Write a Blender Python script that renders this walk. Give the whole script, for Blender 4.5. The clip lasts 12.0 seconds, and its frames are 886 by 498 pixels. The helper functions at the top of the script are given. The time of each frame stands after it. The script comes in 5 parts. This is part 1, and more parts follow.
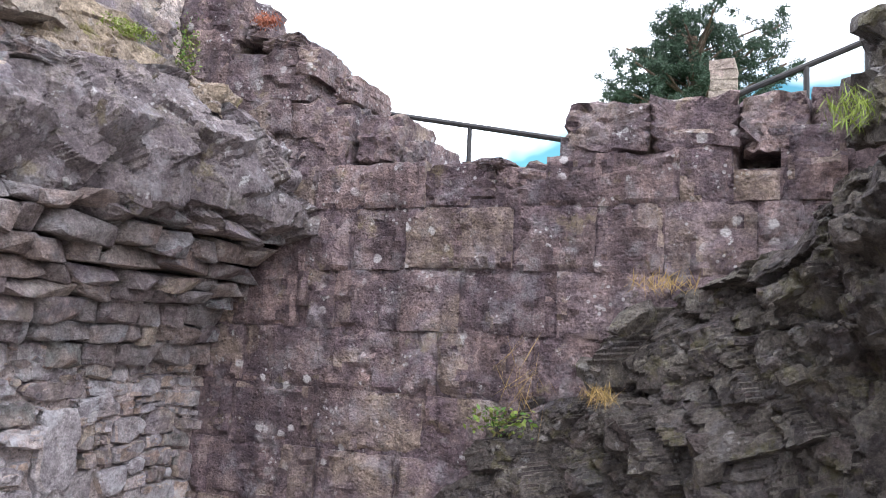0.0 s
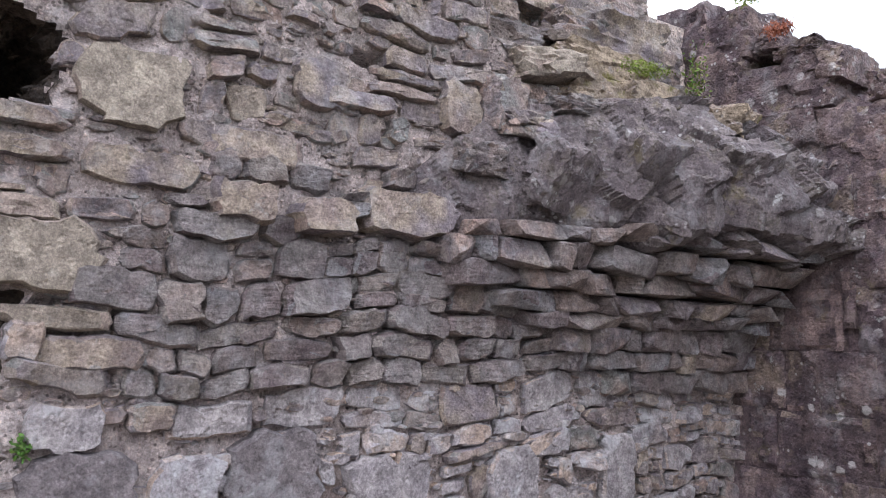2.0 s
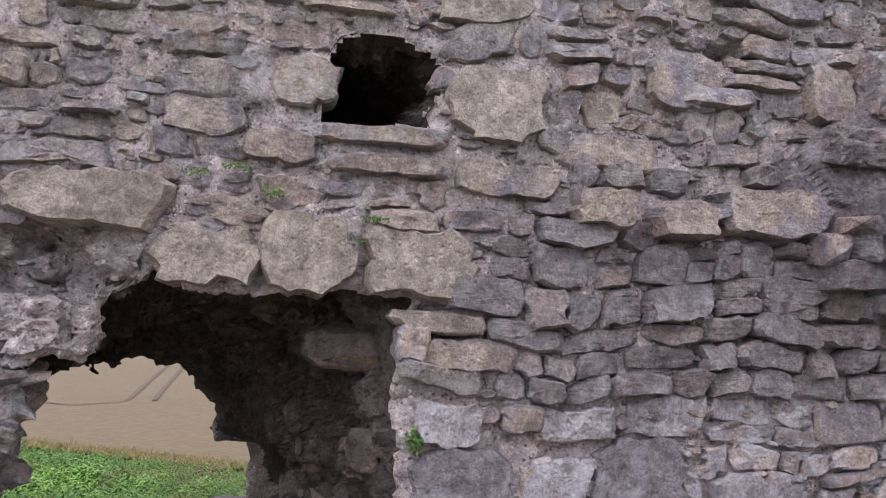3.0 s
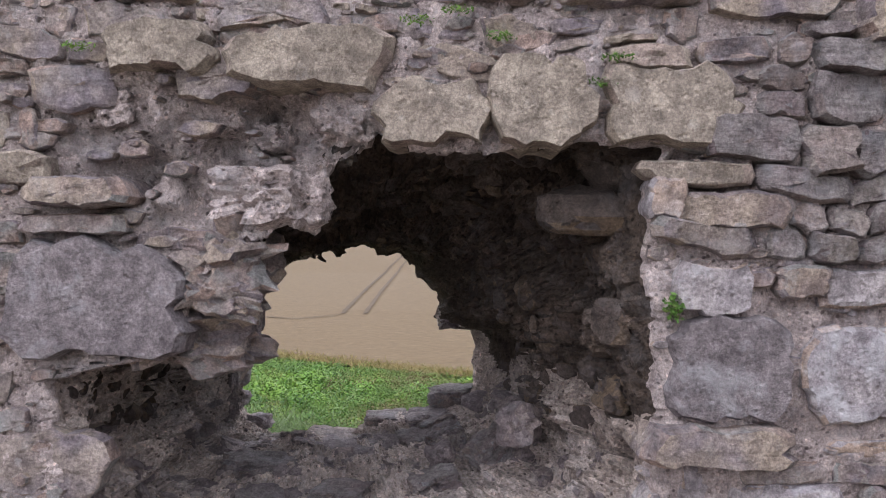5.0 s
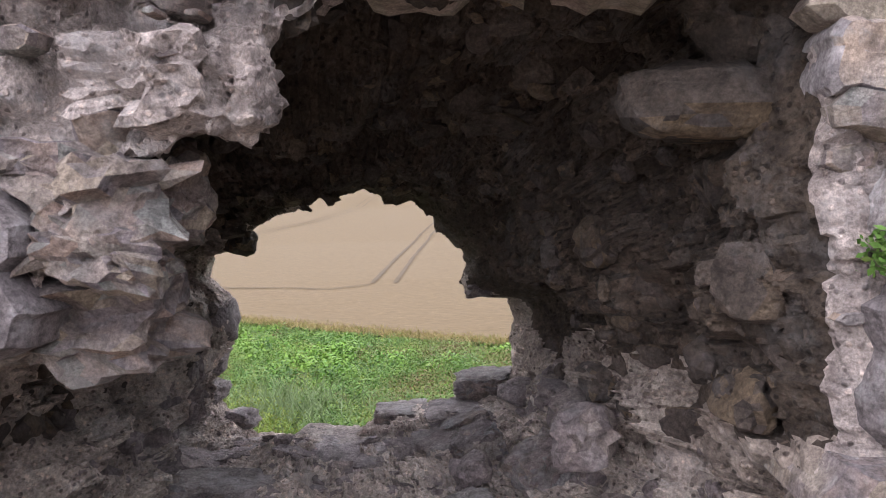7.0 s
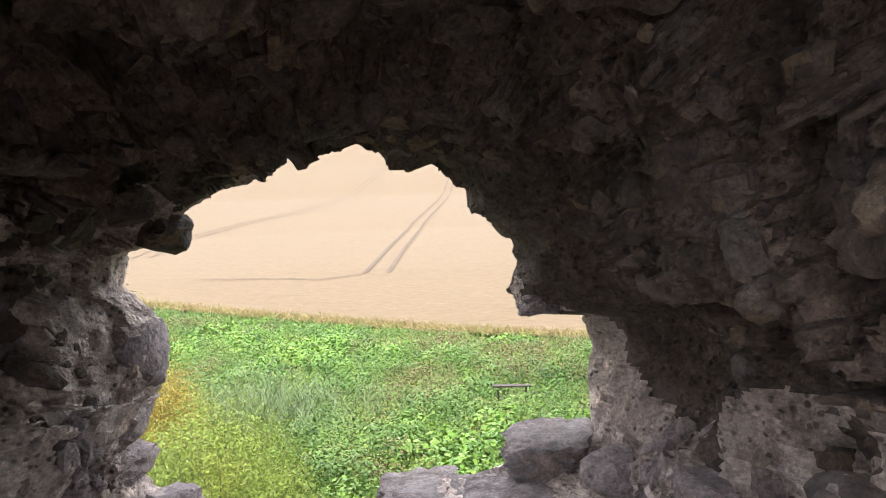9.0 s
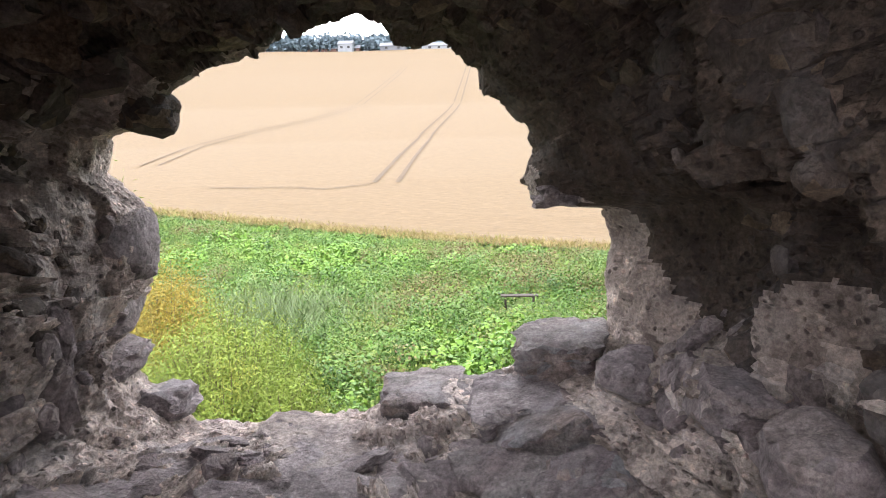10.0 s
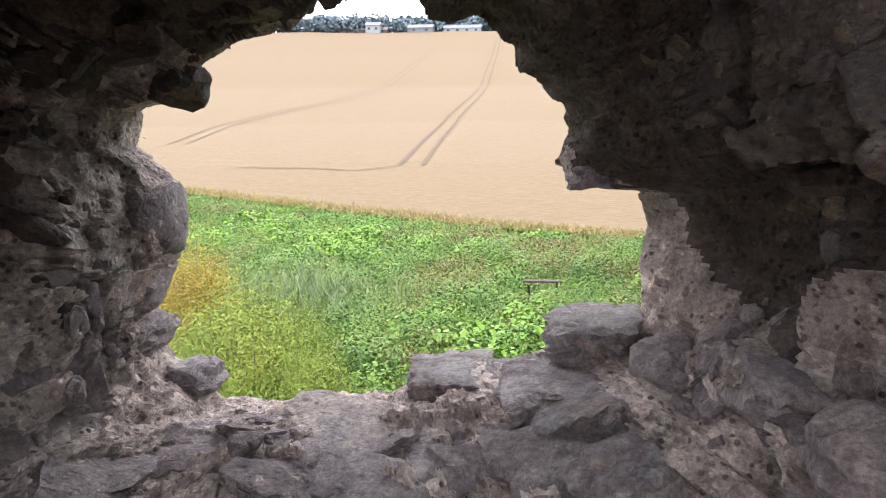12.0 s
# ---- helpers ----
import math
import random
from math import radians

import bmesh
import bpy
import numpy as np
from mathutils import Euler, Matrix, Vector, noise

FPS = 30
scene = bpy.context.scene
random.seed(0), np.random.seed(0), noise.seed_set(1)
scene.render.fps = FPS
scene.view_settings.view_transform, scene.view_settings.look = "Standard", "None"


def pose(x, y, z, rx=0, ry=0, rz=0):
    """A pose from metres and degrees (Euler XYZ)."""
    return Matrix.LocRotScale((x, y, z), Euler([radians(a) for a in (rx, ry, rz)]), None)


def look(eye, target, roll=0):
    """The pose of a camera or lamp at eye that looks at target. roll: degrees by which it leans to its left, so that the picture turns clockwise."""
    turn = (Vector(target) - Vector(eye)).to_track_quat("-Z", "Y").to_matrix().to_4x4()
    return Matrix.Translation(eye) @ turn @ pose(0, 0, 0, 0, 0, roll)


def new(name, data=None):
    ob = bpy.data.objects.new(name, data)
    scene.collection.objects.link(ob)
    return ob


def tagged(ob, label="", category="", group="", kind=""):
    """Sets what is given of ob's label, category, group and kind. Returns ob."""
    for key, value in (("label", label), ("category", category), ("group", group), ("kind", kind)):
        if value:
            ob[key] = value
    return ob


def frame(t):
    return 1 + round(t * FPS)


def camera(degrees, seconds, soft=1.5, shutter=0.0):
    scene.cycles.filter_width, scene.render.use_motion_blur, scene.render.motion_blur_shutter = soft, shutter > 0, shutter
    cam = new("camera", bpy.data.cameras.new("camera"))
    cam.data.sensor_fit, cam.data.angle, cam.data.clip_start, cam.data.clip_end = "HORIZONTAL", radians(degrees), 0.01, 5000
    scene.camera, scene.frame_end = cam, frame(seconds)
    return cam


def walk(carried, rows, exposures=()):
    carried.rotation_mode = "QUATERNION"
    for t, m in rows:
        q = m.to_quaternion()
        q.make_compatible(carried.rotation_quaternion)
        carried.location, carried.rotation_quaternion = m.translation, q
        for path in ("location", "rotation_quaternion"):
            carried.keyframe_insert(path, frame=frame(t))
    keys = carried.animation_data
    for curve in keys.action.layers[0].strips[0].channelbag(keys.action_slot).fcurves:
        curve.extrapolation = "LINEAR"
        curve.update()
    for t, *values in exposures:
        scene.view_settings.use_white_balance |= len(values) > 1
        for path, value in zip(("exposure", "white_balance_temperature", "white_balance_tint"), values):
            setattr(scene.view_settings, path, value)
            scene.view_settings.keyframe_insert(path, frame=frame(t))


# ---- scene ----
cam = camera(59.2, 12.0, soft=1.0)
METRES, EYE, TILT, LEAN, TURN = 3.4, 1.6, 6.0, -2.5, 22.0
ROWS = [
    (0.0, 0.0, 0.0, 0.0, -0.0, 0.0, -0.0),
    (0.5, -0.0125, -0.0015, 0.002, 9.05, 0.77, 1.13),
    (1.0, -0.0259, -0.005, 0.0039, 16.27, 1.36, 2.13),
    (1.5, -0.046, -0.0062, 0.0032, 23.08, 2.19, 3.41),
    (2.0, -0.0832, -0.0185, 0.0043, 33.8, 3.19, 4.15),
    (2.5, -0.1123, -0.0387, 0.0116, 45.5, 4.01, 3.87),
    (3.0, -0.1302, -0.0569, 0.0135, 55.76, 4.91, 3.89),
    (3.5, -0.1495, -0.071, 0.0118, 65.01, 5.83, 4.08),
    (5.5, -0.2734, -0.0454, -0.0461, 69.91, -1.14, 7.27),
    (6.0, -0.3293, -0.0181, -0.0537, 70.41, -1.81, 7.95),
    (6.5, -0.4056, 0.0141, -0.0563, 72.06, -1.94, 8.05),
    (7.0, -0.505, 0.0403, -0.0622, 72.06, -2.28, 7.82),
    (9.0, -0.8597, 0.1136, -0.0689, 71.47, -3.25, 8.47),
    (9.5, -0.8961, 0.1194, -0.0812, 71.5, -6.45, 8.39),
    (10.0, -0.9032, 0.1255, -0.0902, 72.21, -9.66, 7.96),
    (10.5, -0.9075, 0.128, -0.0928, 74.03, -9.47, 7.68),
    (11.0, -0.9119, 0.1247, -0.0936, 74.25, -9.82, 7.14),
    (11.5, -0.9171, 0.1192, -0.0936, 74.46, -10.18, 6.68),
    (12.0, -0.9158, 0.1226, -0.0939, 74.12, -10.6, 7.05),
]
walk(cam, [(t, pose(0, 0, EYE, TILT, LEAN, TURN) @ pose(METRES * x, METRES * y, METRES * z, 90 + pitch, roll, yaw)) for t, x, y, z, yaw, pitch, roll in ROWS],
     [(0, 1.45, 5950, 13), (1.5, 1.1, 5900, 9), (2.5, 0.95, 5950, 17), (3.5, 0.9, 5950, 17), (5.5, 1.0, 6150, 16), (7.0, 1.35, 6250, 16), (9.0, 2.15, 6400, 14), (9.5, 2.25, 6400, 14), (10.5, 2.1, 6350, 14), (12.0, 2.05, 6350, 14)])

# ---- world and light ----
world = bpy.data.worlds.new("sky")
scene.world = world
world.use_nodes = True
wn, wl = world.node_tree.nodes, world.node_tree.links
sky = wn.new("ShaderNodeTexSky")
sky.sky_type, sky.sun_disc = "NISHITA", False
sky.sun_elevation, sky.sun_rotation = radians(50), radians(140)
sky.air_density, sky.dust_density = 1.0, 1.5
cloud = wn.new("ShaderNodeTexNoise")
cloud.inputs["Scale"].default_value = 2.2
cloud.inputs["Detail"].default_value = 5
ramp = wn.new("ShaderNodeValToRGB")
ramp.color_ramp.elements[0].position, ramp.color_ramp.elements[1].position = 0.42, 0.54
mixc = wn.new("ShaderNodeMix")
mixc.data_type = "RGBA"
mixc.inputs[7].default_value = (13.5, 13.6, 14.0, 1)
tco = wn.new("ShaderNodeTexCoord")
wl.new(tco.outputs["Generated"], cloud.inputs["Vector"])
sep = wn.new("ShaderNodeSeparateXYZ")
wl.new(tco.outputs["Generated"], sep.inputs[0])
lift = wn.new("ShaderNodeMath")
lift.operation = "MULTIPLY_ADD"
lift.inputs[1].default_value = 0.75
wl.new(sep.outputs["Z"], lift.inputs[0])
clear = wn.new("ShaderNodeMath")
clear.operation = "MULTIPLY_ADD"
clear.inputs[1].default_value = -0.26
wl.new(sep.outputs["Y"], clear.inputs[0])
wl.new(cloud.outputs["Fac"], clear.inputs[2])
wl.new(clear.outputs[0], lift.inputs[2])
wl.new(lift.outputs[0], ramp.inputs["Fac"])
wl.new(ramp.outputs["Color"], mixc.inputs[0])
tint = wn.new("ShaderNodeMix")
tint.data_type, tint.blend_type = "RGBA", "MULTIPLY"
tint.inputs[0].default_value = 1.0
tint.inputs[7].default_value = (0.42, 0.74, 0.60, 1)
wl.new(sky.outputs["Color"], tint.inputs[6])
wl.new(tint.outputs[2], mixc.inputs[6])
bg = wn["Background"]
bg.inputs["Strength"].default_value = 0.11
wl.new(mixc.outputs[2], bg.inputs["Color"])

sun = new("sun", bpy.data.lights.new("sun", "SUN"))
sun.data.energy, sun.data.angle, sun.data.color = 0.6, radians(35), (1, 0.97, 0.93)
sun.matrix_world = look((0, 0, 0), (-math.sin(radians(140)) * math.cos(radians(50)), -math.cos(radians(140)) * math.cos(radians(50)), -math.sin(radians(50))))


# ---- materials ----
def rock_material(name, tones, rough=0.9, lichen=0.0, stain=0.0, grain=60.0, bump=0.5, spread=1.0, streak=0.0, moss=0.0, layers=0.0, pebbles=0.0):
    """Stone: a tone for each piece, blotches, grain, lichen discs, pale lime wash and bump."""
    m = bpy.data.materials.new(name)
    m.use_nodes = True
    n, l = m.node_tree.nodes, m.node_tree.links
    b = n["Principled BSDF"]
    b.inputs["Roughness"].default_value = rough
    b.inputs["Specular IOR Level"].default_value = 0.25
    geo = n.new("ShaderNodeNewGeometry")
    pos = geo.outputs["Position"]

    def noise_at(scale, detail=4, rough_=0.6, vec=pos):
        k = n.new("ShaderNodeTexNoise")
        k.inputs["Scale"].default_value, k.inputs["Detail"].default_value, k.inputs["Roughness"].default_value = scale, detail, rough_
        l.new(vec, k.inputs["Vector"])
        return k.outputs["Fac"]

    def ramped(fac, a, c, lo=(0, 0, 0, 1), hi=(1, 1, 1, 1)):
        k = n.new("ShaderNodeValToRGB")
        k.color_ramp.elements[0].position, k.color_ramp.elements[1].position = a, c
        k.color_ramp.elements[0].color, k.color_ramp.elements[1].color = lo, hi
        l.new(fac, k.inputs["Fac"])
        return k.outputs["Color"]

    def mixed(kind, fac, a, c):
        k = n.new("ShaderNodeMix")
        k.data_type, k.blend_type = "RGBA", kind
        for s, v in ((k.inputs[0], fac), (k.inputs[6], a), (k.inputs[7], c)):
            if isinstance(v, (float, int)):
                s.default_value = v
            elif isinstance(v, tuple):
                s.default_value = (*v, 1)[:4]
            else:
                l.new(v, s)
        return k.outputs[2]

    def maths(op, a, c=0.5):
        k = n.new("ShaderNodeMath")
        k.operation = op
        for s, v in ((k.inputs[0], a), (k.inputs[1], c)):
            if isinstance(v, (float, int)):
                s.default_value = v
            else:
                l.new(v, s)
        return k.outputs[0]

    pick = maths("ADD", maths("MULTIPLY", geo.outputs["Random Per Island"], spread), maths("MULTIPLY", noise_at(3.1, 3), 0.9))
    pick = maths("FRACT", pick)
    tone = n.new("ShaderNodeValToRGB")
    els = tone.color_ramp.elements
    while len(els) < len(tones):
        els.new(0.5)
    for i, (e, c) in enumerate(zip(els, tones)):
        e.position, e.color = i / (len(tones) - 1), (*c, 1)
    l.new(pick, tone.inputs["Fac"])
    col = tone.outputs["Color"]
    col = mixed("MULTIPLY", 0.75, col, ramped(noise_at(9, 6, 0.7), 0.34, 0.68, (0.62, 0.59, 0.60, 1), (1.32, 1.30, 1.28, 1)))
    col = mixed("MULTIPLY", 0.75, col, ramped(noise_at(grain * 1.8, 5, 0.8), 0.38, 0.64, (0.55, 0.54, 0.54, 1), (1.38, 1.36, 1.34, 1)))
    col = mixed("MULTIPLY", 0.7, col, ramped(noise_at(24, 7, 0.75), 0.40, 0.60, (0.55, 0.53, 0.53, 1), (1.32, 1.30, 1.28, 1)))
    if pebbles:
        pb = n.new("ShaderNodeTexVoronoi")
        pb.inputs["Scale"].default_value = 62
        l.new(pos, pb.inputs["Vector"])
        tone_of = n.new("ShaderNodeSeparateColor")
        l.new(pb.outputs["Color"], tone_of.inputs[0])
        chip = ramped(pb.outputs["Distance"], 0.28, 0.46, (1, 1, 1, 1), (0, 0, 0, 1))
        rare = ramped(tone_of.outputs[1], 0.45, 0.55)
        shade = ramped(tone_of.outputs[0], 0.25, 0.8, (0.30, 0.28, 0.29, 1), (1.45, 1.4, 1.35, 1))
        col = mixed("MULTIPLY", maths("MULTIPLY", maths("MULTIPLY", chip, rare), pebbles), col, shade)
    if streak:
        mp = n.new("ShaderNodeMapping")
        mp.inputs["Scale"].default_value = (7, 7, 0.6)
        l.new(pos, mp.inputs["Vector"])
        col = mixed("MULTIPLY", streak, col, ramped(noise_at(1, 4, 0.6, mp.outputs["Vector"]), 0.35, 0.65, (0.45, 0.42, 0.45, 1), (1.15, 1.12, 1.1, 1)))
    if stain:
        f = ramped(noise_at(5.5, 6, 0.72), 0.52, 0.66)
        col = mixed("MIX", maths("MULTIPLY", f, stain), col, (0.52, 0.51, 0.53))
    if lichen:
        v = n.new("ShaderNodeTexVoronoi")
        v.inputs["Scale"].default_value = 26
        l.new(pos, v.inputs["Vector"])
        disc = ramped(maths("ADD", v.outputs["Distance"], maths("MULTIPLY", noise_at(45, 3), 0.22)), 0.32, 0.38, (1, 1, 1, 1), (0, 0, 0, 1))
        where = ramped(noise_at(3.2, 4, 0.7), 0.55, 0.62)
        col = mixed("MIX", maths("MULTIPLY", maths("MULTIPLY", disc, where), lichen), col, (0.46, 0.44, 0.43))
        v2 = n.new("ShaderNodeTexVoronoi")
        v2.inputs["Scale"].default_value = 9
        l.new(pos, v2.inputs["Vector"])
        big = ramped(maths("ADD", v2.outputs["Distance"], maths("MULTIPLY", noise_at(30, 4, 0.7), 0.35)), 0.36, 0.42, (1, 1, 1, 1), (0, 0, 0, 1))
        col = mixed("MIX", maths("MULTIPLY", maths("MULTIPLY", big, ramped(noise_at(2.1, 3), 0.52, 0.58)), lichen), col, (0.50, 0.47, 0.46))
        col = mixed("MIX", maths("MULTIPLY", ramped(noise_at(7.5, 6, 0.75), 0.63, 0.67), lichen * 0.9), col, (0.50, 0.49, 0.48))
        col = mixed("MIX", maths("MULTIPLY", ramped(noise_at(4.3, 5, 0.7), 0.6, 0.68), lichen * 0.45), col, (0.3, 0.25, 0.12))
    if moss:
        col = mixed("MIX", maths("MULTIPLY", ramped(noise_at(6.5, 5, 0.7), 0.55, 0.64), moss), col, (0.16, 0.15, 0.035))
    l.new(col, b.inputs["Base Color"])
    pits = n.new("ShaderNodeTexVoronoi")
    pits.inputs["Scale"].default_value = 34
    l.new(pos, pits.inputs["Vector"])
    h = maths("ADD", maths("MULTIPLY", noise_at(grain * 1.6, 6, 0.8), 0.45), maths("MULTIPLY", noise_at(11, 8, 0.72), 1.3))
    h = maths("ADD", h, maths("MULTIPLY", ramped(pits.outputs["Distance"], 0.1, 0.35), 0.35))
    if pebbles:
        h = maths("ADD", h, maths("MULTIPLY", maths("MULTIPLY", chip, rare), 0.28))
    if layers:
        mp2 = n.new("ShaderNodeMapping")
        mp2.inputs["Scale"].default_value = (6, 6, 55)
        l.new(pos, mp2.inputs["Vector"])
        h = maths("ADD", h, maths("MULTIPLY", noise_at(1, 4, 0.6, mp2.outputs["Vector"]), layers))
    bp = n.new("ShaderNodeBump")
    bp.inputs["Strength"].default_value, bp.inputs["Distance"].default_value = min(1.0, 0.55 + bump * 0.6), 0.03
    l.new(h, bp.inputs["Height"])
    l.new(bp.outputs["Normal"], b.inputs["Normal"])
    return m


def plain_material(name, tones, rough=0.7, scale=6.0, metal=0.0, per_island=False):
    m = bpy.data.materials.new(name)
    m.use_nodes = True
    n, l = m.node_tree.nodes, m.node_tree.links
    b = n["Principled BSDF"]
    b.inputs["Roughness"].default_value, b.inputs["Metallic"].default_value = rough, metal
    b.inputs["Specular IOR Level"].default_value = 0.2
    geo = n.new("ShaderNodeNewGeometry")
    k = n.new("ShaderNodeTexNoise")
    k.inputs["Scale"].default_value, k.inputs["Detail"].default_value = scale, 5
    l.new(geo.outputs["Position"], k.inputs["Vector"])
    r = n.new("ShaderNodeValToRGB")
    els = r.color_ramp.elements
    while len(els) < len(tones):
        els.new(0.5)
    for i, (e, c) in enumerate(zip(els, tones)):
        e.position, e.color = (i / (len(tones) - 1)) if per_island else 0.28 + 0.44 * i / (len(tones) - 1), (*c, 1)
    if per_island:
        ad = n.new("ShaderNodeMath")
        ad.operation = "MULTIPLY_ADD"
        ad.inputs[1].default_value = 0.5
        l.new(geo.outputs["Random Per Island"], ad.inputs[0])
        mu = n.new("ShaderNodeMath")
        mu.operation = "MULTIPLY_ADD"
        mu.inputs[1].default_value = 1.7
        mu.inputs[2].default_value = -0.6
        l.new(k.outputs["Fac"], mu.inputs[0])
        l.new(mu.outputs[0], ad.inputs[2])
        l.new(ad.outputs[0], r.inputs["Fac"])
    else:
        l.new(k.outputs["Fac"], r.inputs["Fac"])
    l.new(r.outputs["Color"], b.inputs["Base Color"])
    return m


RUBBLE = [(0.22, 0.185, 0.195), (0.34, 0.295, 0.265), (0.24, 0.21, 0.235), (0.39, 0.33, 0.27), (0.31, 0.25, 0.235), (0.255, 0.26, 0.255), (0.38, 0.285, 0.245), (0.20, 0.185, 0.20)]
m_stone = rock_material("rubble_stone", RUBBLE, lichen=0.35, stain=0.25, grain=55, bump=0.55, layers=0.4)
m_lime = rock_material("limewashed_stone", [(0.27, 0.245, 0.265), (0.37, 0.345, 0.35), (0.31, 0.29, 0.31), (0.42, 0.33, 0.27), (0.34, 0.33, 0.345)], stain=0.7, grain=50, bump=0.45)
m_purple = rock_material("purple_whinstone", [(0.19, 0.17, 0.182), (0.25, 0.225, 0.235), (0.21, 0.19, 0.20)], stain=0.45, grain=55, bump=0.6)
m_lintel = rock_material("lintel_stone", [(0.30, 0.26, 0.22), (0.34, 0.30, 0.25), (0.32, 0.26, 0.23)], lichen=0.15, grain=70, bump=0.4)
m_slab = rock_material("slab_stone", [(0.176, 0.145, 0.154), (0.264, 0.246, 0.242), (0.211, 0.172, 0.176), (0.299, 0.273, 0.255), (0.264, 0.211, 0.194), (0.238, 0.238, 0.251)], stain=0.3, lichen=0.25, grain=55, bump=0.6, layers=0.8)
m_mortar = rock_material("lime_mortar", [(0.48, 0.415, 0.40), (0.57, 0.505, 0.49), (0.43, 0.37, 0.355)], stain=0.35, grain=75, bump=0.9, pebbles=0.8)
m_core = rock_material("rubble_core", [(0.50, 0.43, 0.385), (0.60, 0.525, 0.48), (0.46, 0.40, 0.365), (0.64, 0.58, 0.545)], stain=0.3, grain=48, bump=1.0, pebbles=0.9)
# same core, two darker steps: brown is its own hue, the darkness paints shade
m_midcore = rock_material("half_shaded_core", [(0.32, 0.27, 0.24), (0.43, 0.37, 0.335), (0.28, 0.235, 0.21), (0.47, 0.415, 0.38)], stain=0.15, grain=50, bump=1.0, pebbles=0.9)
m_shade_core = rock_material("shaded_brown_core", [(0.0525, 0.0398, 0.0338), (0.101, 0.0788, 0.0638), (0.0638, 0.0495, 0.0413), (0.128, 0.0975, 0.0788)], stain=0.10, grain=48, bump=1.0, pebbles=0.8)
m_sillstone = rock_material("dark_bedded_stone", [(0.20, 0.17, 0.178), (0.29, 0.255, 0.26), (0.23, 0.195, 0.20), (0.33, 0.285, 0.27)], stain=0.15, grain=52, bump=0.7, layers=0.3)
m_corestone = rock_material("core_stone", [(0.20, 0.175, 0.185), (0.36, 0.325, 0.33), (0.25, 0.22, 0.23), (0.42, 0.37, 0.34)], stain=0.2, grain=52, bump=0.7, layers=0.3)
# brown stones for the breach's upper part, darkened to stand for its shade
m_shade_stone = rock_material("shaded_brown_stone", [(0.0638, 0.0527, 0.0493), (0.115, 0.0935, 0.0816), (0.0808, 0.0654, 0.062), (0.17, 0.128, 0.0892)], stain=0.1, grain=52, bump=0.7, layers=0.3)
m_ashlar = rock_material("ashlar_stone", [(0.109, 0.0828, 0.0978), (0.23, 0.182, 0.178), (0.149, 0.113, 0.129), (0.287, 0.236, 0.196), (0.196, 0.159, 0.172), (0.265, 0.201, 0.19), (0.127, 0.101, 0.113)], lichen=0.7, stain=0.22, grain=45, bump=0.8, streak=0.9, spread=1.0, layers=0.25)
m_vault = rock_material("split_vault_stone", [(0.12, 0.1, 0.108), (0.2, 0.176, 0.182), (0.152, 0.128, 0.136), (0.224, 0.196, 0.192), (0.168, 0.148, 0.16)], lichen=0.75, stain=0.3, grain=50, bump=0.7, layers=0.1, moss=0.12)
m_bedrock = rock_material("bedrock", [(0.0433, 0.0368, 0.0361), (0.109, 0.0978, 0.0867), (0.0578, 0.0477, 0.0485), (0.138, 0.127, 0.109), (0.0831, 0.0665, 0.065)], lichen=0.25, stain=0.12, grain=40, bump=0.9, moss=0.25)
m_mossy = rock_material("mossy_stone", [(0.30, 0.25, 0.20), (0.33, 0.27, 0.20), (0.26, 0.22, 0.20)], lichen=0.4, grain=50, bump=0.5, moss=0.8)
m_soil = rock_material("trodden_earth", [(0.36, 0.31, 0.26), (0.42, 0.37, 0.31), (0.32, 0.29, 0.24)], grain=40, bump=0.8, moss=0.2)
m_rail = plain_material("painted_rail", [(0.02, 0.02, 0.022), (0.045, 0.042, 0.04)], 0.5, 20)


# ---- mesh helpers ----
def mesh_object(name, verts, faces, mat, parent=None, smooth=True, sharp=0):
    me = bpy.data.meshes.new(name)
    me.from_pydata([tuple(v) for v in verts], [], [tuple(f) for f in faces])
    me.materials.append(mat)
    if smooth:
        me.polygons.foreach_set("use_smooth", [True] * len(me.polygons))
    me.update()
    if sharp:
        me.set_sharp_from_angle(angle=radians(sharp))
    ob = new(name, me)
    if parent:
        ob.parent = parent
    return ob


def part(name, bm, mat, parent=None, label=""):
    me = bpy.data.meshes.new(name)
    bm.to_mesh(me)
    bm.free()
    me.materials.append(mat)
    ob = new(name, me)
    if parent:
        ob.parent = parent
    if label:
        ob["label"] = label
    return ob


def hashed(i, j, k, s=0):
    h = (i.astype(np.int64) * 374761393 + j.astype(np.int64) * 668265263 + k.astype(np.int64) * 2147483647 + s * 974634541) & 0x7FFFFFFF
    h = ((h ^ (h >> 13)) * 1274126177) & 0x7FFFFFFF
    return ((h ^ (h >> 16)) & 0xFFFFFF) / float(0xFFFFFF)


def vnoise(p, scale, octaves=1, s=0):
    """Smooth value noise in -1..1 at the rows of p."""
    out, amp, tot = 0, 1.0, 0.0
    for o in range(octaves):
        q = np.asarray(p) * scale * 2 ** o
        f0 = np.floor(q)
        t = q - f0
        t = t * t * (3 - 2 * t)
        f0 = f0.astype(np.int64)
        acc = 0
        for a in (0, 1):
            for b in (0, 1):
                for c in (0, 1):
                    w = (t[:, 0] if a else 1 - t[:, 0]) * (t[:, 1] if b else 1 - t[:, 1]) * (t[:, 2] if c else 1 - t[:, 2])
                    acc = acc + w * hashed(f0[:, 0] + a, f0[:, 1] + b, f0[:, 2] + c, s + o)
        out = out + amp * (2 * acc - 1)
        tot += amp
        amp *= 0.5
    return out / tot


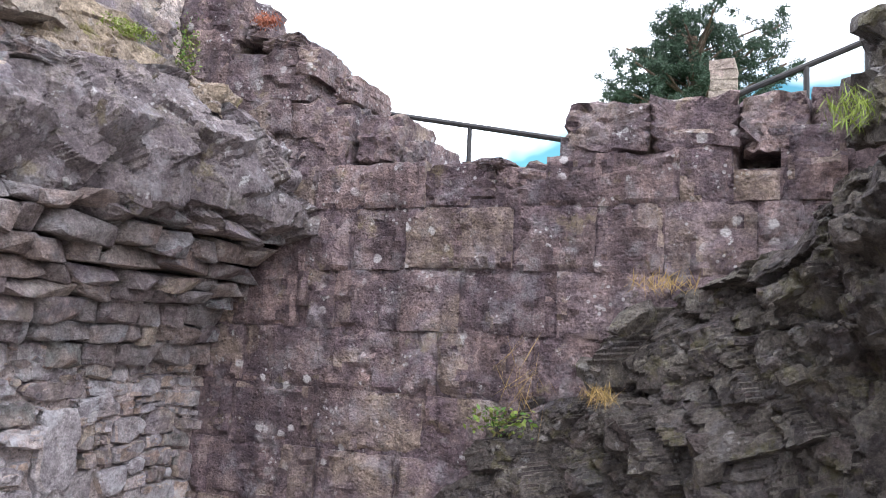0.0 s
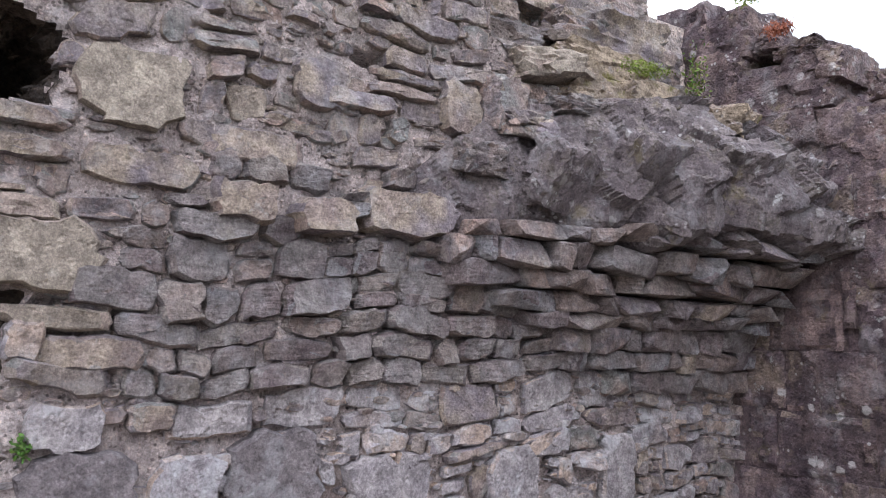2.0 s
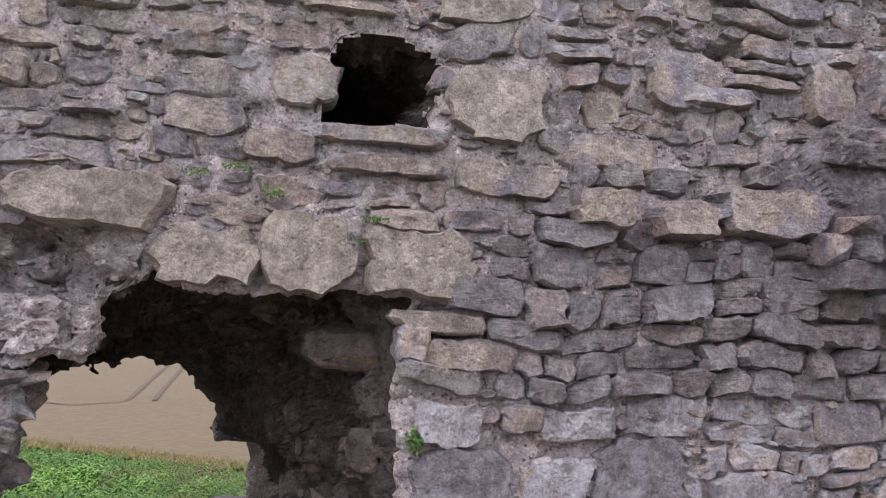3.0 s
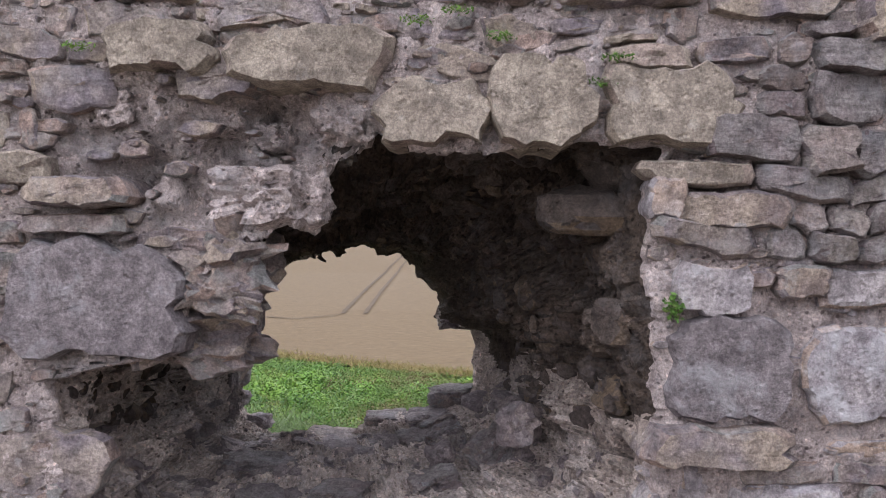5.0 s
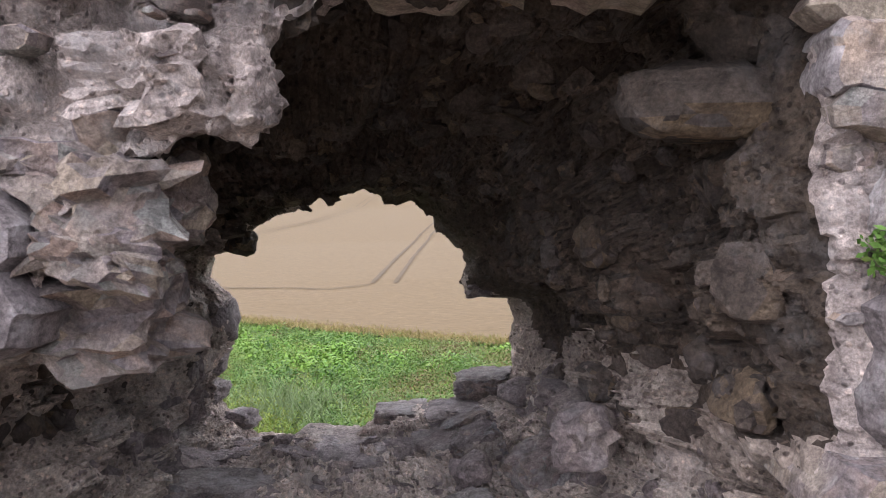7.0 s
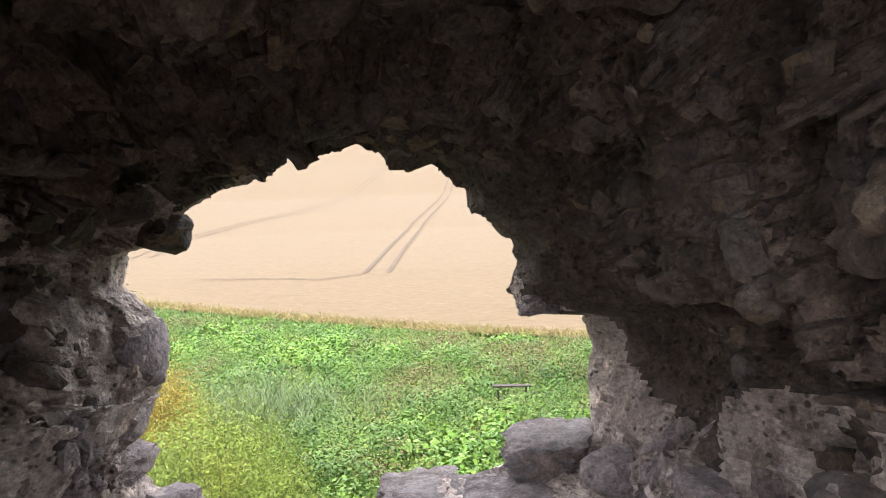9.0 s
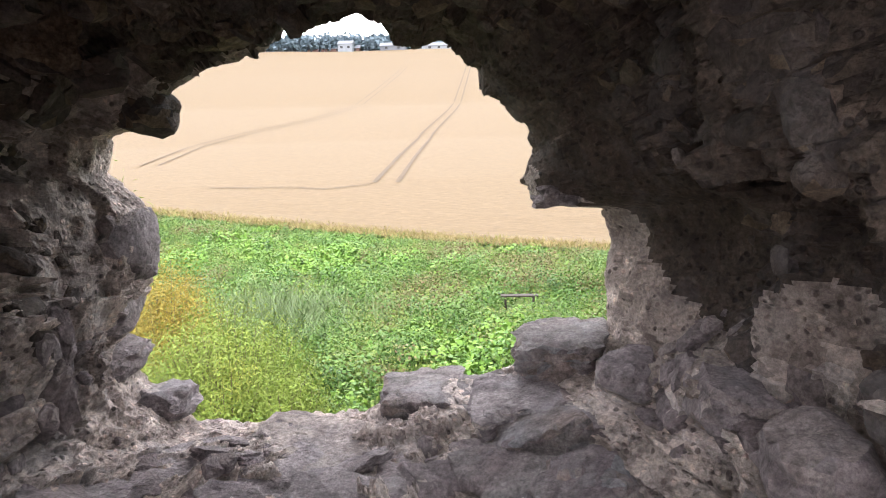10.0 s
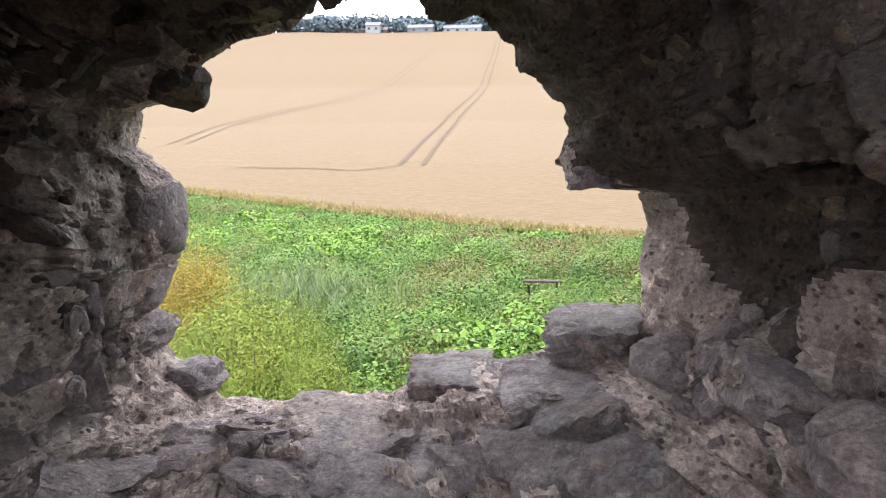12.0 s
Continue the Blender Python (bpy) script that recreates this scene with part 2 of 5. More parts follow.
def facets(p, scale, s=0):
    """Blocky relief: the level and the tilt of the nearest random cell."""
    q = np.asarray(p) * scale
    f0 = np.floor(q).astype(np.int64)
    best = np.full(len(q), 1e9)
    val = np.zeros(len(q))
    for a in (-1, 0, 1):
        for b in (-1, 0, 1):
            for c in (-1, 0, 1):
                i, j, k = f0[:, 0] + a, f0[:, 1] + b, f0[:, 2] + c
                d = np.stack([q[:, 0] - i - hashed(i, j, k, s), q[:, 1] - j - hashed(i, j, k, s + 1), q[:, 2] - k - hashed(i, j, k, s + 2)], 1)
                r = (d ** 2).sum(1)
                near = r < best
                tilt = d[:, 0] * (hashed(i, j, k, s + 3) - 0.5) + d[:, 1] * (hashed(i, j, k, s + 4) - 0.5) + d[:, 2] * (hashed(i, j, k, s + 5) - 0.5)
                val = np.where(near, hashed(i, j, k, s + 6) - 0.5 + 1.3 * tilt, val)
                best = np.where(near, r, best)
    return val


def grid_faces(nu, nv, closed=False):
    out = []
    for i in range(nu - 1):
        for j in range(nv if closed else nv - 1):
            a, b = i * nv + j, i * nv + (j + 1) % nv
            out.append((a, b, b + nv, a + nv))
    return out


def inside(poly, y, z):
    n, r = len(poly), False
    for i in range(n):
        (a, b), (c, d) = poly[i], poly[i - 1]
        if (b > z) != (d > z) and y < (c - a) * (z - b) / (d - b) + a:
            r = not r
    return r


def resample(poly, n):
    p = np.array(poly + [poly[0]])
    d = np.r_[0, np.cumsum(np.hypot(*np.diff(p, axis=0).T))]
    t = np.linspace(0, d[-1], n, endpoint=False)
    return np.stack([np.interp(t, d, p[:, 0]), np.interp(t, d, p[:, 1])], 1)


LAID = []


def stone(name, poly, mat, place, parent, depth=0.04, gap=0.012, rnd=random, n=14, back=0.06, rough=0.3, fine=False):
    """Notes a stone from its outline on a wall; lay_stones() builds all that are noted. place(u, v, w) gives the point in the world."""
    p = resample(poly, n)
    c = p.mean(0)
    size = np.maximum(np.ptp(p, axis=0), 0.02)
    p = c + (p - c) * [max(0.5, 1 - 2 * gap / size[0]), max(0.5, 1 - 2 * gap / size[1])]
    tilt = [rnd.uniform(-1, 1) * rough, rnd.uniform(-1, 1) * rough]
    bevel = min(0.2, rnd.uniform(0.004, 0.014) / min(size) * 2)
    LAID.append((name, p, c, size, mat, place, parent, depth, n, back, tilt, bevel, fine, rnd.uniform(0, 90)))


def lay_stones():
    """Stones with broken edges and a split, uneven face."""
    outline = np.concatenate([np.column_stack([s[1] + s[13], np.full(s[8], s[13])]) for s in LAID])
    da, db, at = facets(outline, 16, 8), facets(outline, 16, 9), 0
    parts_ = []
    for name, p, c, size, mat, place, parent, depth, n, back, tilt, bevel, fine, far in LAID:
        p = p + np.column_stack([da[at:at + n], db[at:at + n]]) * 0.10 * min(size)
        at += n
        rings = [(1.0, -back), (1.0, depth * 0.55), (1 - bevel, depth)] + ([(0.82, depth), (0.64, depth), (0.45, depth), (0.22, depth)] if fine else [(0.66, depth), (0.33, depth)])
        q = np.concatenate([c + (p - c) * k for k, _ in rings] + [c[None]])
        w = np.concatenate([np.full(n, d) for _, d in rings] + [[depth]])
        parts_.append((q, w, len(rings), np.column_stack([q[:, 0] + far, np.full(len(q), far), q[:, 1]])))
    r = np.concatenate([k[3] for k in parts_])
    fa, fb, fc = 1.1 * vnoise(r, 5, 3, 3), facets(r, 17, 14), vnoise(r, 30, 2, 4)
    at, joined = 0, {}
    order = sorted((float(k[3][0] * k[3][1]) for k in LAID), reverse=True)
    least = order[min(300, len(order) - 1)]
    for (q, w, rings, _), (name, p, c, size, mat, place, parent, depth, n, back, tilt, bevel, fine, far) in zip(parts_, LAID):
        k = slice(at, at + len(q))
        at += len(q)
        w = w + (w > 0) * ((0.25 * depth + 0.012) * fa[k] + (0.004 if fine else 0.009) * fb[k] + 0.004 * fc[k] + ((q - c) / size) @ tilt * depth * 1.2)
        faces = grid_faces(rings, n, True) + [((rings - 1) * n + j, (rings - 1) * n + (j + 1) % n, rings * n) for j in range(n)]
        verts = [place(a, b, d) for (a, b), d in zip(q, w)]
        if size[0] * size[1] >= least:
            mesh_object(name, verts, faces, mat, parent, True, 22)
        else:
            v, f = joined.setdefault(mat.name, ([], []))
            f += [tuple(i + len(v) for i in t) for t in faces]
            v += verts
    for key, (v, f) in joined.items():
        ob = mesh_object("small_stones", v, f, bpy.data.materials[key], LAID[0][6], True, 22)
        tagged(ob, "small stones packed into the mortar", kind="stuff")
    LAID.clear()


BALLS = {}
for level in (2, 3, 4):
    ball = bmesh.new()
    bmesh.ops.create_icosphere(ball, subdivisions=level, radius=1)
    ball.verts.ensure_lookup_table()
    BALLS[level] = (np.array([v.co[:] for v in ball.verts]), [tuple(v.index for v in f.verts) for f in ball.faces])
    ball.free()


LUMPS = {}


def lump(level, kind, box, rough):
    """One of some dozens of broken block shapes: a ball pressed towards a box, knocked about with facets."""
    key = (level, kind, box, rough)
    if key not in LUMPS:
        v = BALLS[level][0].copy()
        m = np.abs(v).max(1, keepdims=True)
        v = v * (1 - box) + (v / m) * box * 0.85
        LUMPS[key] = v * (1 + rough * facets(v + kind * 7.3, 1.3, kind)[:, None] + 0.45 * rough * facets(v + kind * 5.3, 3.1, kind + 5)[:, None] + 0.35 * rough * vnoise(v + kind * 3.1, 3.5, 4, kind)[:, None])
    return LUMPS[key]


def boulder(name, centre, size, mat, parent=None, seed=0, box=0.6, turn=(0, 0, 0), rough=0.18, smooth=True, level=3):
    v = lump(level, seed % 29, box, rough) * (np.array(size) / 2)
    r = np.array(Euler([radians(a) for a in turn]).to_matrix())
    return mesh_object(name, v @ r.T + np.array(centre), BALLS[level][1], mat, parent, smooth, 26)


def block(name, centre, size, mat, parent=None, rnd=random, turn=(0, 0, 0), chamfer=0.16, wild=0.10, smooth=False):
    """An angular split block: the hull of a box with knocked-off corners."""
    bm = bmesh.new()
    for sx in (-1, 1):
        for sy in (-1, 1):
            for sz in (-1, 1):
                k = [sx * (1 + rnd.uniform(-2, 0.6) * wild), sy * (1 + rnd.uniform(-2, 0.6) * wild), sz * (1 + rnd.uniform(-2, 0.6) * wild)]
                for ax in range(3):
                    q = list(k)
                    q[ax] *= 1 - chamfer * rnd.uniform(0.5, 2.2)
                    bm.verts.new([q[i] * size[i] / 2 for i in range(3)])
    for _ in range(6):
        q = Vector([rnd.uniform(-1, 1) for _ in range(3)])
        q /= max(abs(a) for a in q)
        bm.verts.new([q[i] * size[i] / 2 * rnd.uniform(0.98, 1.1) for i in range(3)])
    made = bmesh.ops.convex_hull(bm, input=bm.verts)
    bmesh.ops.delete(bm, geom=[v for v in made["geom_interior"] if isinstance(v, bmesh.types.BMVert)], context="VERTS")
    loose = [v for v in bm.verts if not v.link_faces]
    bmesh.ops.delete(bm, geom=loose, context="VERTS")
    bm.transform(Matrix.LocRotScale(centre, Euler([radians(a) for a in turn]), None))
    return part(name, bm, mat, parent)


# ---- the walls' outlines (metres along the wall, height) ----
FACE = -3.0
OUT = -5.05
MOUTH = [(-0.77, 1.76), (-0.55, 1.72), (-0.39, 1.71), (-0.1, 1.74), (0.12, 1.72), (0.06, 1.6), (0.07, 1.4), (0.10, 1.22), (0.12, 0.92), (0.05, 0.8), (0.1, 0.6), (0.05, 0.32),
         (-0.8, 0.24), (-1.65, 0.3), (-1.75, 0.76), (-1.8, 1.0), (-1.36, 1.10), (-1.30, 1.28), (-1.08, 1.48), (-0.92, 1.64)]
THROAT = [(-0.75, 1.86), (-0.2, 1.84), (0.0, 1.68), (0.0, 1.3), (0.05, 0.9), (0.06, 0.6), (-0.05, 0.46), (-0.9, 0.4), (-1.7, 0.42), (-1.85, 0.7), (-1.8, 1.0), (-1.5, 1.25), (-1.2, 1.5)]
BELLY = [(-0.9, 1.68), (-0.4, 1.62), (-0.2, 1.4), (-0.22, 1.2), (-0.1, 0.85), (-0.12, 0.62), (-0.3, 0.48), (-0.9, 0.42), (-1.7, 0.44), (-1.86, 0.7), (-1.84, 1.1), (-1.6, 1.4)]
NECK = [(-1.1, 1.5), (-0.7, 1.42), (-0.45, 1.22), (-0.33, 1.0), (-0.30, 0.75), (-0.42, 0.58), (-0.7, 0.48), (-1.1, 0.41), (-1.6, 0.42), (-1.76, 0.55), (-1.72, 0.8), (-1.82, 1.1), (-1.6, 1.38)]
EXIT = [(-1.27, 1.42), (-1.13, 1.44), (-1.07, 1.47), (-1.035, 1.435), (-1.0, 1.37), (-0.94, 1.36), (-0.88, 1.375), (-0.83, 1.345), (-0.78, 1.30), (-0.765, 1.235), (-0.715, 1.205), (-0.67, 1.15), (-0.655, 1.08),
        (-0.68, 1.015), (-0.67, 0.975), (-0.58, 0.945), (-0.49, 0.94), (-0.468, 0.88), (-0.472, 0.79), (-0.452, 0.70), (-0.46, 0.62), (-0.66, 0.575), (-0.70, 0.50), (-0.86, 0.455), (-1.04, 0.41), (-1.12, 0.375),
        (-1.43, 0.345), (-1.60, 0.345), (-1.66, 0.41), (-1.745, 0.46), (-1.80, 0.57), (-1.76, 0.67), (-1.70, 0.75), (-1.68, 0.85), (-1.695, 0.955), (-1.79, 1.05), (-1.775, 1.15), (-1.64, 1.20), (-1.60, 1.27), (-1.54, 1.305), (-1.49, 1.355), (-1.30, 1.375)]
BEAM_HOLE = [(-0.17, 2.62), (-0.06, 2.655), (0.03, 2.64), (0.12, 2.60), (0.185, 2.55), (0.15, 2.45), (0.11, 2.39), (0.13, 2.35), (-0.05, 2.335), (-0.22, 2.33), (-0.25, 2.455), (-0.20, 2.565)]


def radial(poly, centre, n):
    """Radii of an outline round a centre, at n even angles."""
    out = []
    for k in range(n):
        a = 2 * math.pi * k / n
        dx, dy = math.cos(a), math.sin(a)
        best = 0.3
        for i in range(len(poly)):
            (x1, y1), (x2, y2) = poly[i - 1], poly[i]
            x1, y1, x2, y2 = x1 - centre[0], y1 - centre[1], x2 - centre[0], y2 - centre[1]
            ex, ey = x2 - x1, y2 - y1
            det = dx * ey - dy * ex
            if abs(det) > 1e-9:
                t, s = (x1 * ey - y1 * ex) / det, (x1 * dy - y1 * dx) / det
                if t > 0 and 0 <= s <= 1:
                    best = t
        out.append(best)
    return np.array(out)


# ---- the breached wall ----
def west_top(y):
    return np.interp(y, [-9, 1.86, 1.92, 2.2, 3.0, 3.8], [4.4, 4.4, 3.0, 2.85, 2.8, 2.8])


def west_relief(y, z):
    """How far the mortar face lies before or behind the wall's plane."""
    p = np.stack([np.full_like(y, 3.3), y, z], 1)
    d = 0.026 * vnoise(p, 5, 3, 3) + 0.020 * vnoise(p, 18, 3, 5) + 0.014 * facets(p, 13, 6) + 0.014 * facets(p, 26, 16) - 0.02 * np.clip(y - 0.6, 0, 1) * (z < 2.2)
    # facing stones lost beside the breach
    lost = np.clip(1 - np.hypot((y + 1.27) / 0.66, (z - 1.69) / 0.28), 0, 1)
    d -= np.minimum(lost * 1.6, 1) * (0.15 + 0.12 * facets(p, 4.5, 41) + 0.07 * facets(p, 9, 43) + 0.03 * facets(p, 20, 44))
    d -= 0.07 * np.clip(1 - np.hypot((y - 0.25) / 0.35, (z - 1.62) / 0.16), 0, 1)
    # small putlog hole
    d -= 0.25 * ((np.abs(y - 1.30) < 0.065) & (np.abs(z - 2.76) < 0.035))
    return d


def breached_wall():
    ys, zs = np.arange(-6.0, 3.75, 0.02), np.arange(-0.1, 4.4, 0.02)
    gy, gz = np.meshgrid(ys, zs, indexing="ij")
    y, z = gy.ravel(), gz.ravel()
    x = FACE - 0.028 + west_relief(y, z)
    # the top is broken away towards the corner, over the springing of the vault
    top = west_top(y) + 0.04 * vnoise(np.stack([x, y, y], 1), 6, 2)
    v = np.stack([x, y, np.minimum(z, top)], 1)
    nv = len(zs)
    wide = [(-0.9 + (a + 0.9) * 1.02, 1.0 + (b - 1.0) * 1.02) for a, b in MOUTH]
    box = (y > -1.95) & (y < 0.25) & (z < 1.95)
    gone = np.array([bool(b) and inside(wide, a, c) for a, c, b in zip(y, z, box)])
    box = (y > -0.3) & (y < 0.25) & (z > 2.3) & (z < 2.7)
    gone |= np.array([bool(b) and inside(BEAM_HOLE, a, c) for a, c, b in zip(y, z, box)])
    keep = [f for f in grid_faces(len(ys), nv) if not (gone[f[0]] or gone[f[1]] or gone[f[2]] or gone[f[3]]) and z[f[0]] <= top[f[0]] + 0.05]
    wall = mesh_object("wall_west", v, keep, m_mortar)
    tagged(wall, "thick ruined rubble wall in lime mortar, broken through by a ragged hole", "wall", kind="structure")
    return wall


def tunnel(parent):
    n = 640
    stages = [(FACE - 0.0, MOUTH, (-0.9, 1.0)), (FACE - 0.28, THROAT, (-0.9, 1.0)), (-3.95, BELLY, (-1.0, 0.95)), (-4.6, NECK, (-1.08, 0.92)), (OUT, EXIT, (-1.13, 0.88)), (OUT - 0.22, EXIT, (-1.13, 0.88))]
    radii = [radial(p, c, n) for _, p, c in stages]
    radii[5] = radii[5] * 1.3
    for i in (1, 2, 3):
        r = radii[i]
        radii[i] = sum(np.roll(r, k) for k in range(-9, 10)) / 19
    a = np.arange(n) * 2 * math.pi / n
    ca0, sa0 = np.cos(a), np.sin(a)
    rows = []
    # the lip laps over the facing
    for s, dx in ((1.10, -0.02), (1.06, 0.008), (1.02, 0.012), (1.0, 0.0)):
        y, z = -0.9 + radii[0] * s * ca0, 1.0 + radii[0] * s * sa0
        rows.append((FACE - 0.03 + dx + west_relief(y, z), y, z, np.full(n, 0.12), ca0, sa0))
    start = rows[-1][0]
    for i in range(5):
        per = (20, 42, 48, 34, 14)[i]
        for k in range(1 if i == 0 else 0, per if i < 4 else per + 1):
            t = k / per
            s = t * t * (3 - 2 * t)
            x = (start if i == 0 else stages[i][0]) * (1 - t) + stages[i + 1][0] * t
            cy = stages[i][2][0] * (1 - s) + stages[i + 1][2][0] * s
            cz = stages[i][2][1] * (1 - s) + stages[i + 1][2][1] * s
            r = radii[i] * (1 - s) + radii[i + 1] * s
            x = x + np.zeros(n)
            amp = np.minimum(1.0, 0.06 + 1.5 * np.minimum(np.abs(x - FACE) * 1.6, np.abs(x - OUT)))
            rows.append((x, cy + r * ca0, cz + r * sa0, amp, ca0, sa0))
    x, y, z, amp, ca, sa = (np.concatenate([r[i] for r in rows]) for i in range(6))
    p = np.stack([x, y, z], 1)
    calm = np.where(sa < -0.5, 0.4, 1.0)
    d = amp * calm * (0.13 * facets(p, 2.7, 11) + 0.10 * facets(p, 6.0, 21) + 0.08 * vnoise(p, 3, 3, 7)) + (0.35 + 0.65 * amp) * (0.028 * vnoise(p, 11, 3, 9) + 0.036 * facets(p, 12, 31) + 0.022 * facets(p, 27, 35) + 0.012 * vnoise(p, 48, 2, 37))
    # a stone has fallen out of the side near the outer end
    hollow = np.exp(-((x + 4.64) / 0.27) ** 2 - ((z - 0.92) / 0.17) ** 2) * (ca > 0.2)
    d = d * (1 - 0.6 * hollow) + 0.20 * hollow
    y, z = y + d * ca, z + d * sa
    faces = grid_faces(len(rows), n, True)
    # pale low down, darker in two ragged steps above: shade put into the colour
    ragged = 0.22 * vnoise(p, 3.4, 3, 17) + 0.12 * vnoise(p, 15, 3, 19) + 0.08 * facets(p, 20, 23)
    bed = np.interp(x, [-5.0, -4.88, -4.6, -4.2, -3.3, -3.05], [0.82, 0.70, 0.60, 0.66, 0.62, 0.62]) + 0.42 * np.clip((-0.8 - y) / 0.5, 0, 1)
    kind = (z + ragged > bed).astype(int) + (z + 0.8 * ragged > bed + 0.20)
    # the hollow gets the darkest tone, its shade painted in
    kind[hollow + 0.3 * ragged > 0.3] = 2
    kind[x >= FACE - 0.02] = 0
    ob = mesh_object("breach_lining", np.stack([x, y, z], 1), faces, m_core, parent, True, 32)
    for extra in (m_midcore, m_shade_core, m_mortar):
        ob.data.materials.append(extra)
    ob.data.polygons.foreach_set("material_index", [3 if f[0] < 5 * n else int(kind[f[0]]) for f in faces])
    ob["label"] = "broken rubble core round the hole, shade coloured into its upper part"
    return np.stack([x, y, z], 1).reshape(len(rows), n, 3)


def beam_hole(parent):
    """The ragged socket of a lost beam, running into the wall's core; its shade is in the colour."""
    n, back = 90, 26
    r = radial(BEAM_HOLE, (-0.03, 2.47), n)
    a = np.arange(n) * 2 * math.pi / n
    rows = []
    for k in range(back):
        t = k / (back - 1)
        grow = 1.14 - 0.10 * min(1, 4 * t) - 0.25 * max(0, t - 0.75) * 4 * 0.9
        rows.append(np.stack([np.full(n, FACE - 0.035 - 0.85 * t), -0.03 - 0.10 * t + r * grow * np.cos(a), 2.47 + r * grow * np.sin(a)], 1))
    p = np.concatenate(rows)
    d = (0.055 * facets(p, 9, 3) + 0.03 * facets(p, 21, 5)) * np.repeat(np.clip(np.arange(back) / 4, 0, 1), n)
    p[:, 1] += d * np.tile(np.cos(a), back)
    p[:, 2] += d * np.tile(np.sin(a), back)
    p = np.concatenate([p, [[FACE - 0.9, -0.13, 2.47]]])
    faces = grid_faces(back, n, True) + [((back - 1) * n + j, (back - 1) * n + (j + 1) % n, back * n) for j in range(n)]
    mesh_object("beam_socket", p, faces, m_shade_core, parent, True, 30)


wall_west = breached_wall()
beam_hole(wall_west)
lining = tunnel(wall_west)


def backing():
    """The outer face, top and ends of the wall."""
    n = 120
    rx = radial(EXIT, (-1.13, 0.88), n) * 1.3
    a = np.arange(n) * 2 * math.pi / n
    rings = []
    for s in (0.0, 0.3, 1.0):
        big = 1 / np.maximum(np.abs(np.cos(a)) / 5.0, np.abs(np.sin(a)) / np.where(np.sin(a) > 0, 3.5, 7.5))
        r = rx * (1 - s) + big * s
        rings += [(OUT - 0.22, -1.13 + r[i] * math.cos(a[i]), 0.88 + r[i] * math.sin(a[i])) for i in range(n)]
    ob = mesh_object("outer_face", rings, grid_faces(3, n, True), m_mortar, wall_west)
    bm = bmesh.new()
    bmesh.ops.create_cube(bm, size=1, matrix=Matrix.LocRotScale(((FACE + OUT - 0.24) / 2, -2.1, 4.4), None, (abs(OUT - FACE) + 0.16, 8.0, 0.06)))
    part("wall_top", bm, m_mortar, wall_west)


backing()

# large stones that one can tell apart: along the wall, height, width, height, proudness
LINTELS = [(-0.95, 1.985, 0.50, 0.19, 0.10), (-0.585, 1.835, 0.34, 0.20, 0.08), (-0.26, 1.855, 0.32, 0.27, 0.11), (0.14, 1.845, 0.42, 0.23, 0.07), (0.39, 2.455, 0.37, 0.29, 0.05), (-1.42, 2.03, 0.36, 0.15, 0.08)]
BIG = [(-0.02, 2.285, 0.46, 0.07, 0.06), (0.0, 2.185, 0.43, 0.075, 0.06), (0.44, 2.165, 0.37, 0.13, 0.05), (-0.38, 2.215, 0.26, 0.12, 0.05), (0.86, 2.31, 0.37, 0.14, 0.04), (-1.68, 1.59, 0.34, 0.10, 0.10), (-1.68, 1.49, 0.34, 0.07, 0.06),        (0.33, 1.53, 0.36, 0.12, 0.05), (0.52, 1.32, 0.17, 0.11, 0.05), (0.27, 0.83, 0.46, 0.13, 0.09), (1.10, 2.06, 0.25, 0.15, 0.14), (1.50, 2.12, 0.46, 0.20, 0.10), (0.79, 2.085, 0.26, 0.16, 0.12),
       (1.10, 2.60, 0.24, 0.22, 0.05), (1.76, 2.62, 0.22, 0.25, 0.06), (-0.30, 2.45, 0.24, 0.18, 0.04), (-0.62, 2.30, 0.26, 0.14, 0.04)]
PURPLE = [(-1.62, 1.25, 0.58, 0.36, 0.08), (0.29, 1.07, 0.37, 0.31, 0.06), (0.98, 1.12, 0.34, 0.30, 0.05)]
LIMED = [(0.25, 1.30, 0.26, 0.16, 0.05), (0.12, 1.57, 0.12, 0.14, 0.05), (0.66, 1.05, 0.27, 0.32, 0.05), (1.45, 1.02, 0.40, 0.22, 0.05),
         (2.75, 0.98, 0.22, 0.42, 0.04), (2.1, 1.0, 0.3, 0.25, 0.04)]


def on_west(u, v, w):
    return (FACE - 0.03 + w, u, v)


def oval(y, z, w, h, rnd, n=18):
    out = []
    for k in range(n):
        a = 2 * math.pi * (k + 0.5) / n
        c, s = math.cos(a), math.sin(a)
        r = (abs(c) ** 7 + abs(s) ** 7) ** (-1 / 7) * rnd.uniform(0.82, 1.05)
        out.append((y + w / 2 * c * r, z + h / 2 * s * r))
    return out


